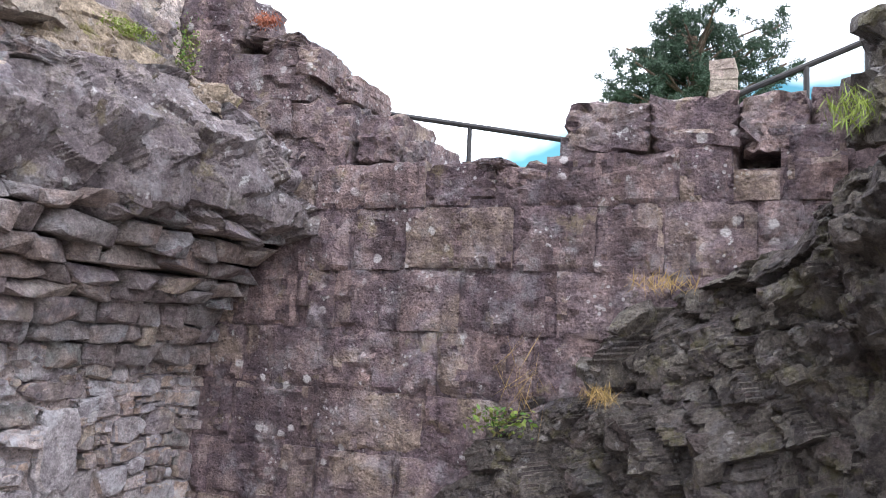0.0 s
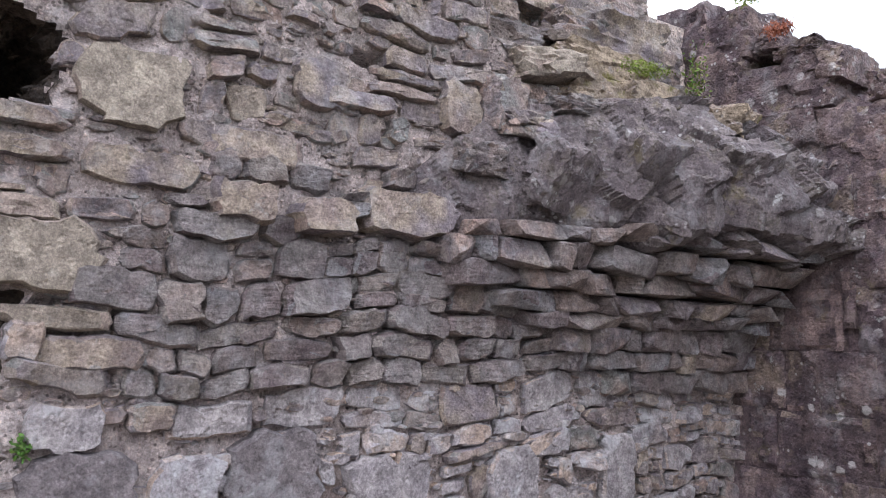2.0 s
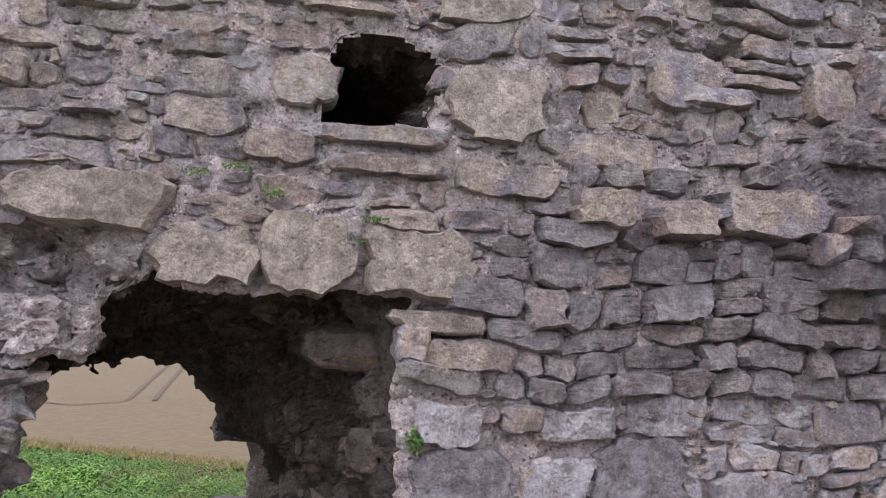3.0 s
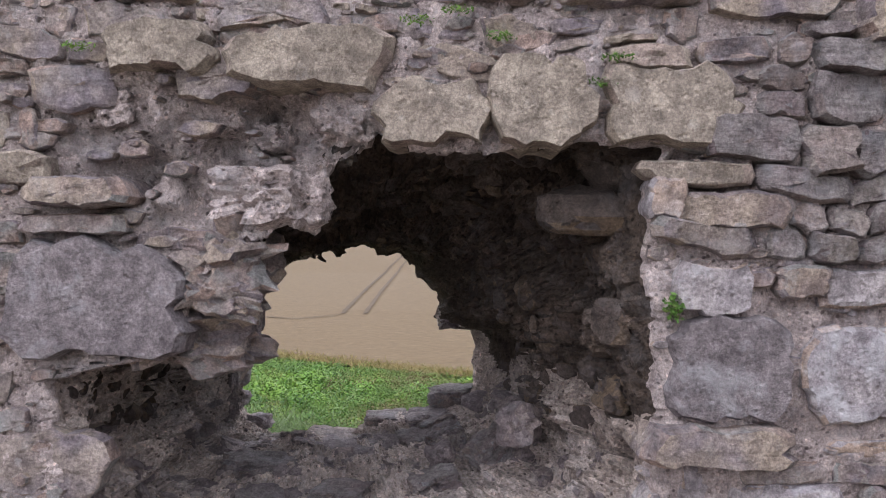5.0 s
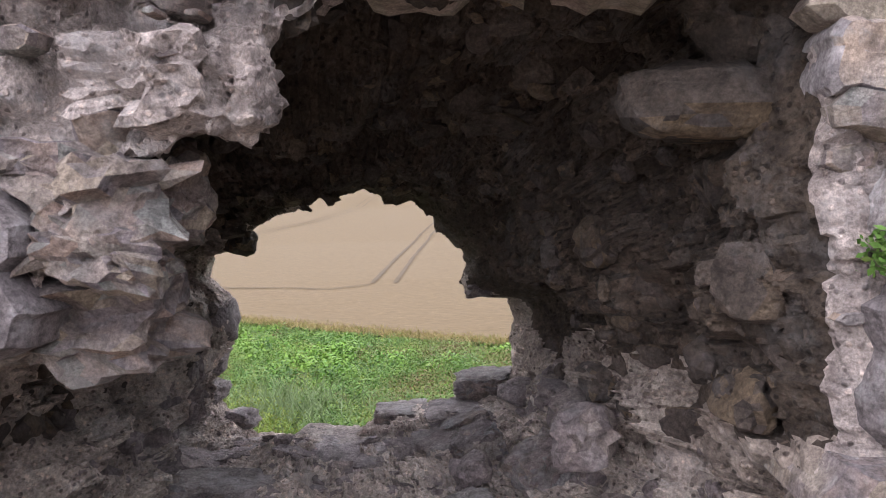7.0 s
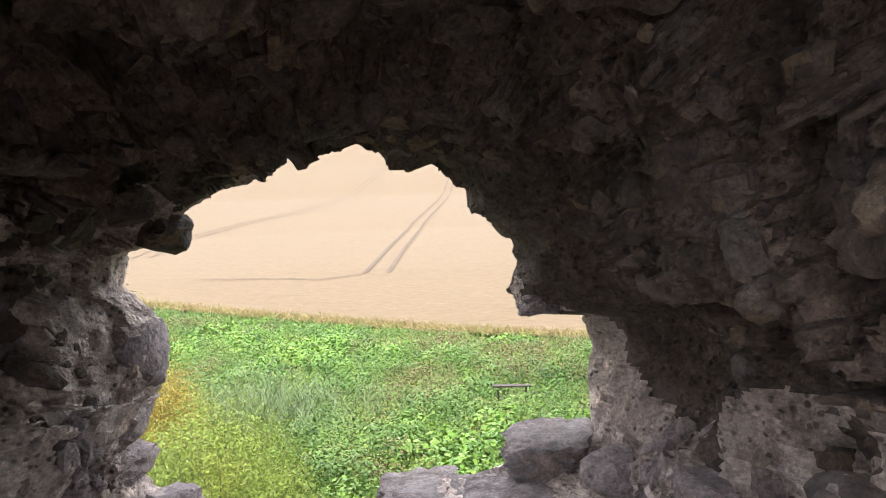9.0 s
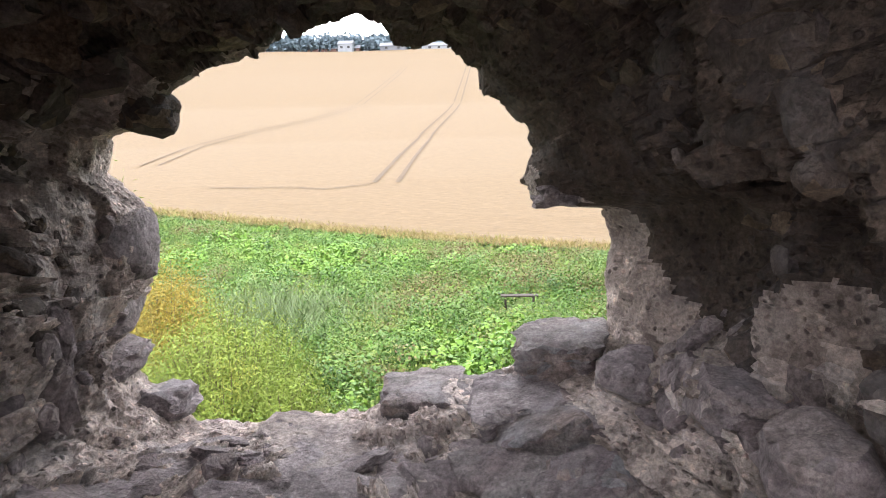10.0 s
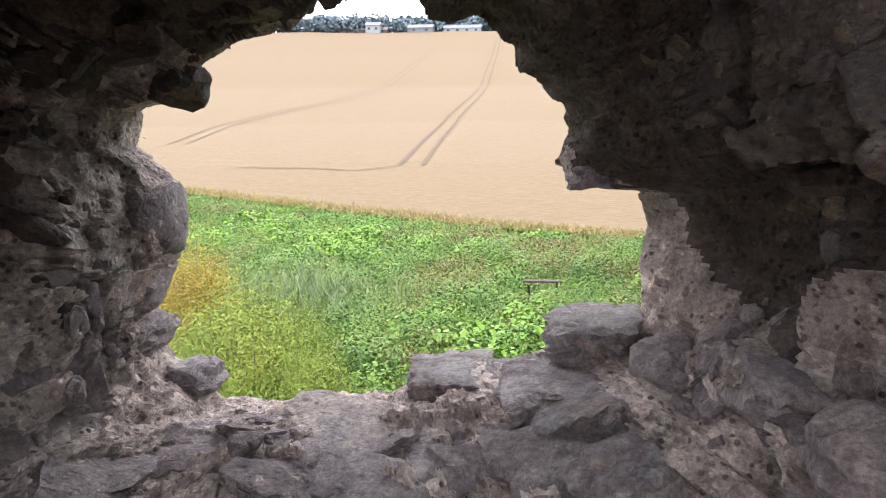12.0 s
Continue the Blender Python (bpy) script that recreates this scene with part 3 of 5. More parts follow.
def coursed(rnd):
    """Roughly coursed rubble: wandering beds of flat stones, some beds split in two; gives the middle, the kind and the outline of each."""
    out, z = [], 0.1

    def warp(y, z):
        return (y + 0.03 * math.sin(2.1 * z + 1.3 * y), z + 0.035 * math.sin(1.7 * y + 2.3 * z) + 0.022 * math.sin(4.9 * y - 3.1 * z) + 0.010 * math.sin(13 * y + z))

    while z < 4.3:
        h = rnd.choice((0.09, 0.11, 0.135, 0.165))
        y = -3.3 + rnd.uniform(0, 0.3)
        while y < 3.68:
            slabs = y > 0.45 + 0.4 * math.sin(z * 3) and 1.27 < z < 2.2
            kind = "slab" if slabs else ("lime" if z < 1.27 and y > 0 else "rubble")
            w = rnd.choice((0.12, 0.15, 0.19, 0.24, 0.30) if slabs else (0.09, 0.13, 0.17, 0.22, 0.28, 0.36))
            cuts = [0, 1]
            if rnd.random() < (0.5 if slabs else 0.35) and h > 0.1:
                cuts = [0, rnd.uniform(0.36, 0.64), 1]
            for a, b in zip(cuts, cuts[1:]):
                x = y
                ends = [y + w] if len(cuts) == 2 or slabs or rnd.random() < 0.6 else [y + w * rnd.uniform(0.35, 0.65), y + w]
                for e in ends:
                    lo, hi = z + a * h, z + b * h
                    j = 0.16 * (hi - lo)
                    k = rnd.uniform(0.25, 0.75)
                    ring = [(x, lo), (x + (e - x) * k, lo - j * 0.4), (e, lo), (e, (lo + hi) / 2), (e, hi), (x + (e - x) * (1 - k), hi + j * 0.4), (x, hi), (x, (lo + hi) / 2)]
                    mid = ((x + e) / 2, (lo + hi) / 2)
                    poly = []
                    for i, (u, v) in enumerate(ring):
                        pull = rnd.uniform(0.02, 0.22) if i in (0, 2, 4, 6) else rnd.uniform(-0.05, 0.06)
                        poly.append(warp(u + (mid[0] - u) * pull * 0.6 + rnd.uniform(-j, j) * 0.7, v + (mid[1] - v) * pull + rnd.uniform(-j, j) * 0.7))
                    out.append((*warp(*mid), kind, poly))
                    x = e
            y += w
        z += h
    return out


def face_stones():
    rnd = random.Random(5)
    taken = [(y, z, w, h) for y, z, w, h, _ in LINTELS + BIG + LIMED + PURPLE] + [(-0.03, 2.48, 0.36, 0.26), (1.30, 2.76, 0.14, 0.08)]
    for group, mat in ((LINTELS, m_lintel), (BIG, m_stone), (LIMED, m_lime), (PURPLE, m_purple)):
        for y, z, w, h, d in group:
            stone("stone", oval(y, z, w * 1.05, h * 1.05, rnd), mat, on_west, wall_west, d, 0.003, rnd, 30, 0.22 if d > 0.05 else 0.1, 0.25, True)
    for y, z, kind, poly in coursed(rnd):
        if z > west_top(y) - 0.03 or inside(MOUTH, y, z) or inside(BEAM_HOLE, y, z):
            continue
        if any(abs(y - a) < w / 2 + 0.01 and abs(z - b) < h / 2 + 0.012 for a, b, w, h in taken):
            continue
        if math.hypot((y + 1.27) / 0.56, (z - 1.69) / 0.23) < 1:
            continue
        mat = {"slab": m_slab, "lime": m_lime if rnd.random() < 0.7 else m_stone, "rubble": m_stone if rnd.random() < 0.8 else m_lintel}[kind]
        deep = rnd.uniform(0.03, 0.075) if kind == "slab" else rnd.choice((0.012, 0.018, 0.026, 0.036, 0.05))
        stone("stone", poly, mat, on_west, wall_west, deep, rnd.uniform(0.0, 0.006) if kind == "slab" else rnd.uniform(0.003, 0.015), rnd, 20, 0.06, 0.7)
    # pinnings: chips and small stones pressed into the mortar
    for _ in range(2600):
        y, z = rnd.uniform(-2.6, 3.6), rnd.uniform(0.3, 3.6)
        if z > west_top(y) - 0.05 or inside(MOUTH, y, z) or (math.hypot((y + 1.30) / 0.55, (z - 1.66) / 0.22) < 1 and rnd.random() < 0.6):
            continue
        if any(abs(y - a) < w / 2 + 0.03 and abs(z - b) < h / 2 + 0.03 for a, b, w, h in taken[-2:]):
            continue
        w = rnd.choice((0.02, 0.03, 0.04, 0.06, 0.08)) * rnd.uniform(0.8, 1.3)
        stone("stone", oval(y, z, w * rnd.uniform(1.0, 1.9), w * rnd.uniform(0.45, 0.8), rnd, 8), m_lime if z < 1.25 and y > 0 else m_stone, on_west, wall_west, rnd.uniform(0.008, 0.028), 0, rnd, 8, 0.04, 0.6)


def sits(ring, k):
    """A place on the lining and the turn that lays a block's z along its inward normal."""
    n = lining.shape[1]
    a, b = Vector(lining[ring + 4, k] - lining[ring - 4, k]), Vector(lining[ring, (k + 8) % n] - lining[ring, k - 8])
    nor = a.cross(b).normalized()
    mid = Vector((lining[ring, k][0], -1.0, 0.95))
    if nor.dot(mid - Vector(lining[ring, k])) < 0:
        nor.negate()
    return Vector(lining[ring, k]), nor


def core_stones():
    rnd = random.Random(21)
    rings, n = lining.shape[:2]
    for _ in range(300):
        ring, k = rnd.randrange(14, rings - 44), rnd.randrange(n)
        p, nor = sits(ring, k)
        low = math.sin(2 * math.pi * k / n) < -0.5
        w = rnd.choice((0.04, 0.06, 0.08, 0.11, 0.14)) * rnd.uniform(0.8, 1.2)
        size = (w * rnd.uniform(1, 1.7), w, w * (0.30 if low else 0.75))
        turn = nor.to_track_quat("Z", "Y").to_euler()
        # higher stones take the darkened tone, shade painted into their colour
        boulder("core_stone", p - nor * (w * (0.09 if low else 0.15)), size, m_sillstone if low or p.z < 0.72 else m_shade_stone, wall_west, rnd.randrange(9999), 0.7, [math.degrees(a) for a in turn], 0.3, True, 3)


core_stones()


def core_rubble():
    """Fist-sized and smaller rubble sticking out of the mortar all round the breach."""
    rnd = random.Random(77)
    rings, n = lining.shape[:2]
    made = {}
    for _ in range(1500):
        ring, k = rnd.randrange(12, rings - 36), rnd.randrange(n)
        if math.sin(2 * math.pi * k / n) < -0.5 and rnd.random() < 0.7:
            continue
        p, nor = sits(ring, k)
        w = rnd.choice((0.018, 0.025, 0.035, 0.05, 0.065)) * rnd.uniform(0.8, 1.3)
        # rubble above 0.75 m has roof shade in its colour
        mat = m_sillstone if p.z < 0.75 else m_shade_stone
        v = lump(2, rnd.randrange(29), 0.75, 0.3) * (np.array([w * rnd.uniform(1, 1.8), w, w * rnd.uniform(0.4, 0.9)]) / 2)
        r = np.array((nor.to_track_quat("Z", "Y") @ Euler((0, 0, rnd.uniform(0, 6.28))).to_quaternion()).to_matrix())
        vs, fs = made.setdefault(mat.name, ([], []))
        at = sum(len(q) for q in vs)
        vs.append(v @ r.T + np.array(p - nor * w * 0.05))
        fs += [tuple(i + at for i in f) for f in BALLS[2][1]]
    for key, (vs, fs) in made.items():
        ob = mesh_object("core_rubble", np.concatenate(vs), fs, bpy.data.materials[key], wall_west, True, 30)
        tagged(ob, "small rubble bedded in the broken wall core", kind="stuff")


core_rubble()


def breach_boulders():
    """Stones that stand out of the breach: place, size, turn."""
    rnd = random.Random(33)
    heads = [(-4.95, -1.62, 1.22, 0.20, 0.13, 0.13, 0), (-5.0, -0.59, 0.985, 0.16, 0.12, 0.07, 10), (-4.98, -1.74, 0.87, 0.30, 0.16, 0.22, 0), (-4.95, -1.80, 0.70, 0.34, 0.24, 0.12, 8), (-5.0, -1.80, 0.555, 0.24, 0.20, 0.07, 0),
             (-5.02, -1.66, 0.425, 0.22, 0.16, 0.09, 0), (-4.97, -1.42, 1.40, 0.3, 0.26, 0.08, 4), (-3.30, -0.07, 1.54, 0.34, 0.34, 0.17, 0),
             (-4.08, -0.28, 0.68, 0.22, 0.17, 0.14, 12), (-4.42, -0.30, 0.66, 0.30, 0.17, 0.12, -14), (-4.6, -0.46, 0.50, 0.16, 0.14, 0.10, 0), (-4.12, -0.60, 0.49, 0.16, 0.14, 0.10, 20), (-4.74, -0.44, 0.60, 0.2, 0.14, 0.08, 0), (-3.72, -0.28, 0.72, 0.24, 0.2, 0.18, 8)]
    for x, y, z, a, b, c, t in heads:
        # above 1.1 m the stone's colour carries the shade
        boulder("stone", (x, y, z), (a, b, c), m_shade_stone if z > 1.1 else (m_sillstone if y > -0.7 else m_corestone), wall_west, rnd.randrange(999), 0.4 if z > 1.2 else 0.55, (t, rnd.uniform(-10, 10), rnd.uniform(-20, 20)), 0.28)
    pier = [(-3.10, -1.12, 1.58, 0.26, 0.26, 0.16, 0), (-3.12, -0.98, 1.56, 0.20, 0.13, 0.14, 0), (-3.16, -1.25, 1.37, 0.36, 0.34, 0.24, 10), (-3.10, -1.24, 1.25, 0.26, 0.22, 0.13, -12), (-3.25, -1.40, 1.12, 0.4, 0.4, 0.2, 0),
            (-3.16, -1.62, 1.84, 0.2, 0.22, 0.12, 14), (-3.12, -0.86, 1.82, 0.22, 0.18, 0.14, 0), (-3.20, -1.12, 1.78, 0.16, 0.14, 0.10, 0), (-3.2, -1.35, 1.74, 0.14, 0.12, 0.08, 30)]
    for x, y, z, a, b, c, t in pier:
        boulder("stone", (x, y, z), (a * 1.1, b * 1.1, c * 1.15), m_mortar if z > 1.5 else m_stone, wall_west, rnd.randrange(999), 0.55, (t, rnd.uniform(-10, 10), rnd.uniform(-20, 20)), 0.40, True, 4)
    # slabs on the sill
    sill = [(-5.02, -0.95, 0.44, 0.30, 0.22, 0.09, 0), (-4.98, -0.76, 0.45, 0.26, 0.20, 0.09, 8), (-4.98, -0.57, 0.60, 0.30, 0.24, 0.09, 4), (-4.78, -0.70, 0.52, 0.28, 0.22, 0.06, 6), (-4.70, -0.64, 0.485, 0.36, 0.20, 0.12, 18),
            (-4.48, -0.68, 0.45, 0.28, 0.24, 0.13, 12), (-4.45, -1.05, 0.43, 0.22, 0.26, 0.05, 0), (-4.2, -1.15, 0.42, 0.2, 0.28, 0.05, 0), (-4.05, -1.40, 0.44, 0.22, 0.34, 0.11, -6), (-4.6, -1.35, 0.41, 0.40, 0.36, 0.05, 0),
            (-4.75, -1.15, 0.40, 0.36, 0.44, 0.05, -3), (-4.3, -0.58, 0.53, 0.16, 0.18, 0.10, 20), (-4.4, -1.62, 0.44, 0.26, 0.26, 0.06, 0), (-3.8, -1.0, 0.42, 0.2, 0.24, 0.07, 0), (-3.85, -0.62, 0.46, 0.22, 0.2, 0.08, 10),
            (-3.7, -1.3, 0.42, 0.18, 0.2, 0.07, 0), (-3.6, -0.8, 0.40, 0.16, 0.2, 0.07, 0), (-4.0, -0.38, 0.56, 0.2, 0.2, 0.12, 25)]
    for x, y, z, a, b, c, t in sill:
        boulder("slab", (x, y, z - 0.012), (a * 1.1, b * 1.1, c * 1.1), m_slab if c > 0.06 else m_corestone, wall_west, rnd.randrange(999), 0.85, (t, rnd.uniform(-6, 6), rnd.uniform(-30, 30)), 0.22, True, 4)


breach_boulders()

# ---- springing of the fallen vault ----
def springing():
    base = tagged(new("vault_springing"), "overhanging broken springing of a fallen stone vault", "vault", kind="structure")
    base.location = (FACE, 3.0, 1.4)
    rnd = random.Random(9)

    def place(x, y, z):
        return (x - FACE, y - 3.0, z - 1.4)

    # corbelled courses, each further out than the one below
    z, k = 1.36, 0
    while z < 2.12:
        h = rnd.choice((0.07, 0.085, 0.10, 0.12))
        f = max(0, (z - 1.36) / 0.76)
        start = 2.6 - 0.95 * min(1, f * 1.4) + rnd.uniform(-0.1, 0.1)
        y = start
        while y < 3.66:
            w = min(rnd.choice((0.11, 0.15, 0.2, 0.26, 0.34)), 3.68 - y + 0.02)
            if w > 0.05:
                reach = 0.62 * f ** 1.6 * np.clip((y + w / 2 - start + 0.25) / (3.7 - start), 0, 1) ** 0.8 + 0.02
                off = reach + rnd.uniform(-0.022, 0.02)
                cx = FACE - 0.1 + (off + 0.1) / 2
                block("stone", place(cx, y + w / 2, z + h / 2), (off + 0.24, w * 1.02, h * 1.06), m_slab if rnd.random() < 0.75 else m_stone, base, rnd, (rnd.uniform(-7, 5), rnd.uniform(-1, 9), rnd.uniform(-10, 10)), 0.18, 0.18)
            y += w
        z += h * 0.97
        k += 1
    # the split mass on the courses: an undercut lip, a face leaning back, a flat top
    nu, nv = 190, 120
    u, v = (k.ravel() for k in np.meshgrid(np.linspace(0, 1, nu), np.linspace(0, 1, nv), indexing="ij"))
    y = 1.5 + 2.2 * u
    reach = np.interp(y, [1.5, 1.9, 2.3, 2.8, 3.2, 3.5, 3.7], [0.03, 0.16, 0.32, 0.48, 0.60, 0.72, 0.74])
    low = np.interp(y, [1.5, 2.0, 2.5, 3.0, 3.4, 3.7], [2.06, 2.10, 2.12, 2.14, 2.10, 2.08])
    tall = np.interp(y, [1.5, 1.9, 2.4, 2.9, 3.3, 3.55, 3.7], [0.10, 0.40, 0.50, 0.54, 0.48, 0.26, 0.20])
    px = np.select([v < 0.2, v < 0.3, v < 0.75], [reach * (0.35 + 3.25 * v), reach, reach * (1 - 0.95 * (v - 0.3))], reach * (0.57 - (v - 0.75) * 2.28))
    pz = low + np.select([v < 0.2, v < 0.75], [0.12 * (v / 0.2) ** 2 - 0.06, 0.06 + tall * (v - 0.2) / 0.55], 0.06 + tall + 0.06 * (v - 0.75) * 4)
    p = np.stack([FACE - 0.03 + px, y, pz], 1)
    q = p * [1.0, 1.0, 0.9] + p[:, [2, 0, 1]] * [0.25, 0.0, 0.35]
    d = np.clip(reach * 3, 0.15, 1) * (0.20 * facets(q, 2.3, 51) + 0.085 * facets(q, 5.0, 61) + 0.018 * facets(q, 13, 63)) + 0.014 * vnoise(p, 12, 3, 4)
    d *= np.clip((3.74 - y) / 0.06, 0.3, 1)
    p[:, 0] += d
    p[:, 2] += np.where(v < 0.2, -0.5, 0.35) * d
    core = mesh_object("broken_core", [place(*k) for k in p], grid_faces(nu, nv), m_vault, base, True, 24)
    core["label"] = "split purple-grey vault stones with pale lichen"
    # loose stones lying on it: place, size, turn
    for i, (x, y, z, a, b, c, ry, rz, mat) in enumerate([
            (-2.44, 3.42, 2.33, 0.22, 0.34, 0.32, 38, 10, m_vault), (-2.52, 3.02, 2.40, 0.24, 0.40, 0.42, 38, -8, m_vault), (-2.64, 2.56, 2.38, 0.24, 0.44, 0.42, 36, 5, m_vault), (-2.76, 2.14, 2.34, 0.24, 0.36, 0.34, 30, 14, m_vault),
            (-2.66, 3.22, 2.74, 0.26, 0.24, 0.18, 15, 10, m_mossy), (-2.86, 2.75, 2.76, 0.36, 0.50, 0.12, 8, 4, m_slab), (-2.50, 3.52, 2.48, 0.16, 0.16, 0.26, 30, 0, m_vault),
            (-2.92, 2.05, 2.58, 0.24, 0.34, 0.14, 10, -6, m_stone), (-2.90, 1.80, 2.40, 0.20, 0.26, 0.16, 20, 0, m_slab), (-2.88, 2.35, 2.70, 0.26, 0.30, 0.10, 6, 0, m_slab)]):
        boulder("stone", place(x, y, z), (a, b, c), mat, base, 70 + i, 0.85, (8 - 3 * (i % 5), ry, rz), 0.26, True, 4)
    return base


springing()


def broken_top():
    """Loose-lying stones where the wall is broken down above the springing: place, size, turn."""
    rnd = random.Random(41)
    stones = [(-3.05, 2.28, 2.93, 0.30, 0.46, 0.16, 8, m_lintel), (-3.10, 2.60, 2.86, 0.34, 0.50, 0.20, 0, m_mossy), (-3.05, 2.95, 2.86, 0.34, 0.44, 0.24, 4, m_mossy), (-3.18, 2.72, 3.06, 0.34, 0.62, 0.18, -3, m_mossy), (-3.25, 2.85, 3.28, 0.36, 0.86, 0.26, 0, m_stone),
              (-3.30, 3.3, 3.22, 0.30, 0.40, 0.22, 4, m_stone), (-3.22, 3.35, 2.98, 0.28, 0.34, 0.22, 0, m_slab), (-3.3, 2.2, 3.12, 0.28, 0.40, 0.16, 0, m_slab), (-3.3, 2.1, 3.28, 0.28, 0.30, 0.14, 0, m_stone), (-3.35, 2.4, 3.45, 0.30, 0.5, 0.2, 0, m_stone),
              (-3.35, 3.0, 3.52, 0.30, 0.5, 0.22, 0, m_stone), (-3.4, 2.1, 3.6, 0.3, 0.4, 0.24, 0, m_stone), (-3.4, 2.6, 3.72, 0.3, 0.6, 0.2, 0, m_stone), (-2.98, 1.97, 2.66, 0.24, 0.22, 0.26, 0, m_stone), (-2.98, 2.12, 2.62, 0.2, 0.2, 0.16, 0, m_slab)]
    for i, (x, y, z, a, b, c, t, mat) in enumerate(stones):
        boulder("stone", (x, y, z), (a * 1.08, b * 1.08, c * 1.12), mat, wall_west, 500 + i, 0.88, (t, rnd.uniform(-6, 6), rnd.uniform(-8, 8)), 0.2, True, 4)
    bm = bmesh.new()
    bmesh.ops.create_cube(bm, size=1, matrix=Matrix.LocRotScale((-4.3, 2.85, 1.75), None, (1.9, 1.86, 3.7)))
    part("wall_core", bm, m_core, wall_west)


broken_top()


# ---- the north wall: squared blocks ----
NORTH = 3.70


def on_north(u, v, w):
    return (u, NORTH + 0.03 - w, v)


def north_wall():
    xs, zs = np.arange(-5.2, 2.6, 0.04), np.arange(-0.1, 3.7, 0.04)
    gx, gz = np.meshgrid(xs, zs, indexing="ij")
    x, z = gx.ravel(), gz.ravel()
    steps = [(-3.05, 3.4), (-2.5, 2.95), (-2.12, 2.66), (-1.80, 2.46), (-0.92, 2.28), (9, 2.58)]
    top = np.select([x < a for a, _ in steps], [b for _, b in steps])
    p = np.stack([x, np.zeros_like(x), z], 1)
    y = NORTH + 0.024 - 0.010 * vnoise(p, 7, 3, 2)
    # beam sockets
    for a, b, w, h in ((-0.52, 2.53, 0.085, 0.05), (-0.015, 2.46, 0.10, 0.08), (-2.35, 1.655, 0.035, 0.05), (-2.55, 2.62, 0.1, 0.08)):
        y += 0.22 * ((np.abs(x - a) < w) & (np.abs(z - b) < h))
    v = np.stack([x, y, np.minimum(z, top)], 1)
    keep = [f for f in grid_faces(len(xs), len(zs)) if z[f[0]] <= top[f[0]]]
    wall = mesh_object("wall_north", v, keep, m_ashlar)
    tagged(wall, "tall weathered wall of squared purple-brown sandstone blocks with lichen", "wall", kind="structure")
    for a, b, t in ((-5.2, -3.05, 3.38), (-3.05, -2.5, 2.93), (-2.5, -2.12, 2.64), (-2.12, -1.80, 2.44), (-1.80, -0.92, 2.26), (-0.92, 2.6, 2.42)):
        bm = bmesh.new()
        bmesh.ops.create_cube(bm, size=1, matrix=Matrix.LocRotScale(((a + b) / 2, NORTH + 0.42, t / 2 - 0.05), None, (b - a, 0.72, t + 0.05)))
        part("wall_core", bm, m_ashlar, wall)
    rnd = random.Random(14)
    holes = [(-0.52, 2.53, 0.17, 0.10), (-0.015, 2.46, 0.20, 0.16), (-2.35, 1.655, 0.07, 0.10), (-2.55, 2.62, 0.16, 0.14)]
    z, edges = 0.0, [0.31, 0.63, 0.95, 1.27, 1.59, 1.91, 2.24, 2.49]
    for e in edges:
        x = -3.3 + rnd.uniform(-0.3, 0)
        while x < 1.4:
            w = rnd.uniform(0.30, 0.72)
            mid = x + w / 2
            if e < 2.3 or mid > -0.92 or mid < -1.85:
                lo = z + rnd.uniform(-0.012, 0.012)
                x1 = min(x + w, -0.9) if mid < -0.9 and e > 2.3 else x + w
                poly = [(x, lo), (x1, lo), (x1, e), (x, e)]
                cut = [h for h in holes if x - 0.03 < h[0] < x1 + 0.03 and z - 0.03 < h[1] < e + 0.03]
                pieces = [poly]
                if cut:
                    a, b, hw, hh = cut[0]
                    pieces = [[(x, z), (a - hw / 2, z), (a - hw / 2, e), (x, e)], [(a + hw / 2, z), (x1, z), (x1, e), (a + hw / 2, e)]]
                    if e - b - hh / 2 > 0.04:
                        pieces.append([(a - hw / 2, b + hh / 2), (a + hw / 2, b + hh / 2), (a + hw / 2, e), (a - hw / 2, e)])
                    if b - hh / 2 - z > 0.04:
                        pieces.append([(a - hw / 2, z), (a + hw / 2, z), (a + hw / 2, b - hh / 2), (a - hw / 2, b - hh / 2)])
                for q in pieces:
                    if min(np.ptp(np.array(q), axis=0)) > 0.04:
                        ashlar_block(q, rnd, wall, False)
            x += w
        z = e
    # worn stones of the broken top: along the wall, height, width, height
    crown = [(-1.93, 2.63, 0.30, 0.30), (-2.32, 2.70, 0.44, 0.34), (-2.86, 2.74, 0.50, 0.34), (-2.16, 2.93, 0.15, 0.16), (-2.70, 3.05, 0.66, 0.34), (-2.47, 3.12, 0.24, 0.20), (-2.62, 3.26, 0.30, 0.10), (-3.14, 3.16, 0.44, 0.46),
             (-3.06, 3.45, 0.36, 0.34), (-3.38, 3.55, 0.42, 0.42), (-2.80, 3.34, 0.18, 0.12), (-1.70, 2.54, 0.15, 0.17), (-1.47, 2.36, 0.48, 0.26), (-1.07, 2.35, 0.46, 0.26), (-1.32, 2.47, 0.26, 0.06), (-0.68, 2.62, 0.46, 0.27), (-0.27, 2.62, 0.42, 0.28),
             (0.08, 2.61, 0.32, 0.30), (0.42, 2.63, 0.40, 0.30)]
    for i, (x, z, w, h) in enumerate(crown):
        boulder("block", (x, NORTH + 0.25, z), (w * 1.08, 0.54, h * 1.10), m_ashlar, wall, 300 + i, 0.9, (rnd.uniform(-3, 3), rnd.uniform(-4, 4), rnd.uniform(-4, 4)), 0.13, True, 4)


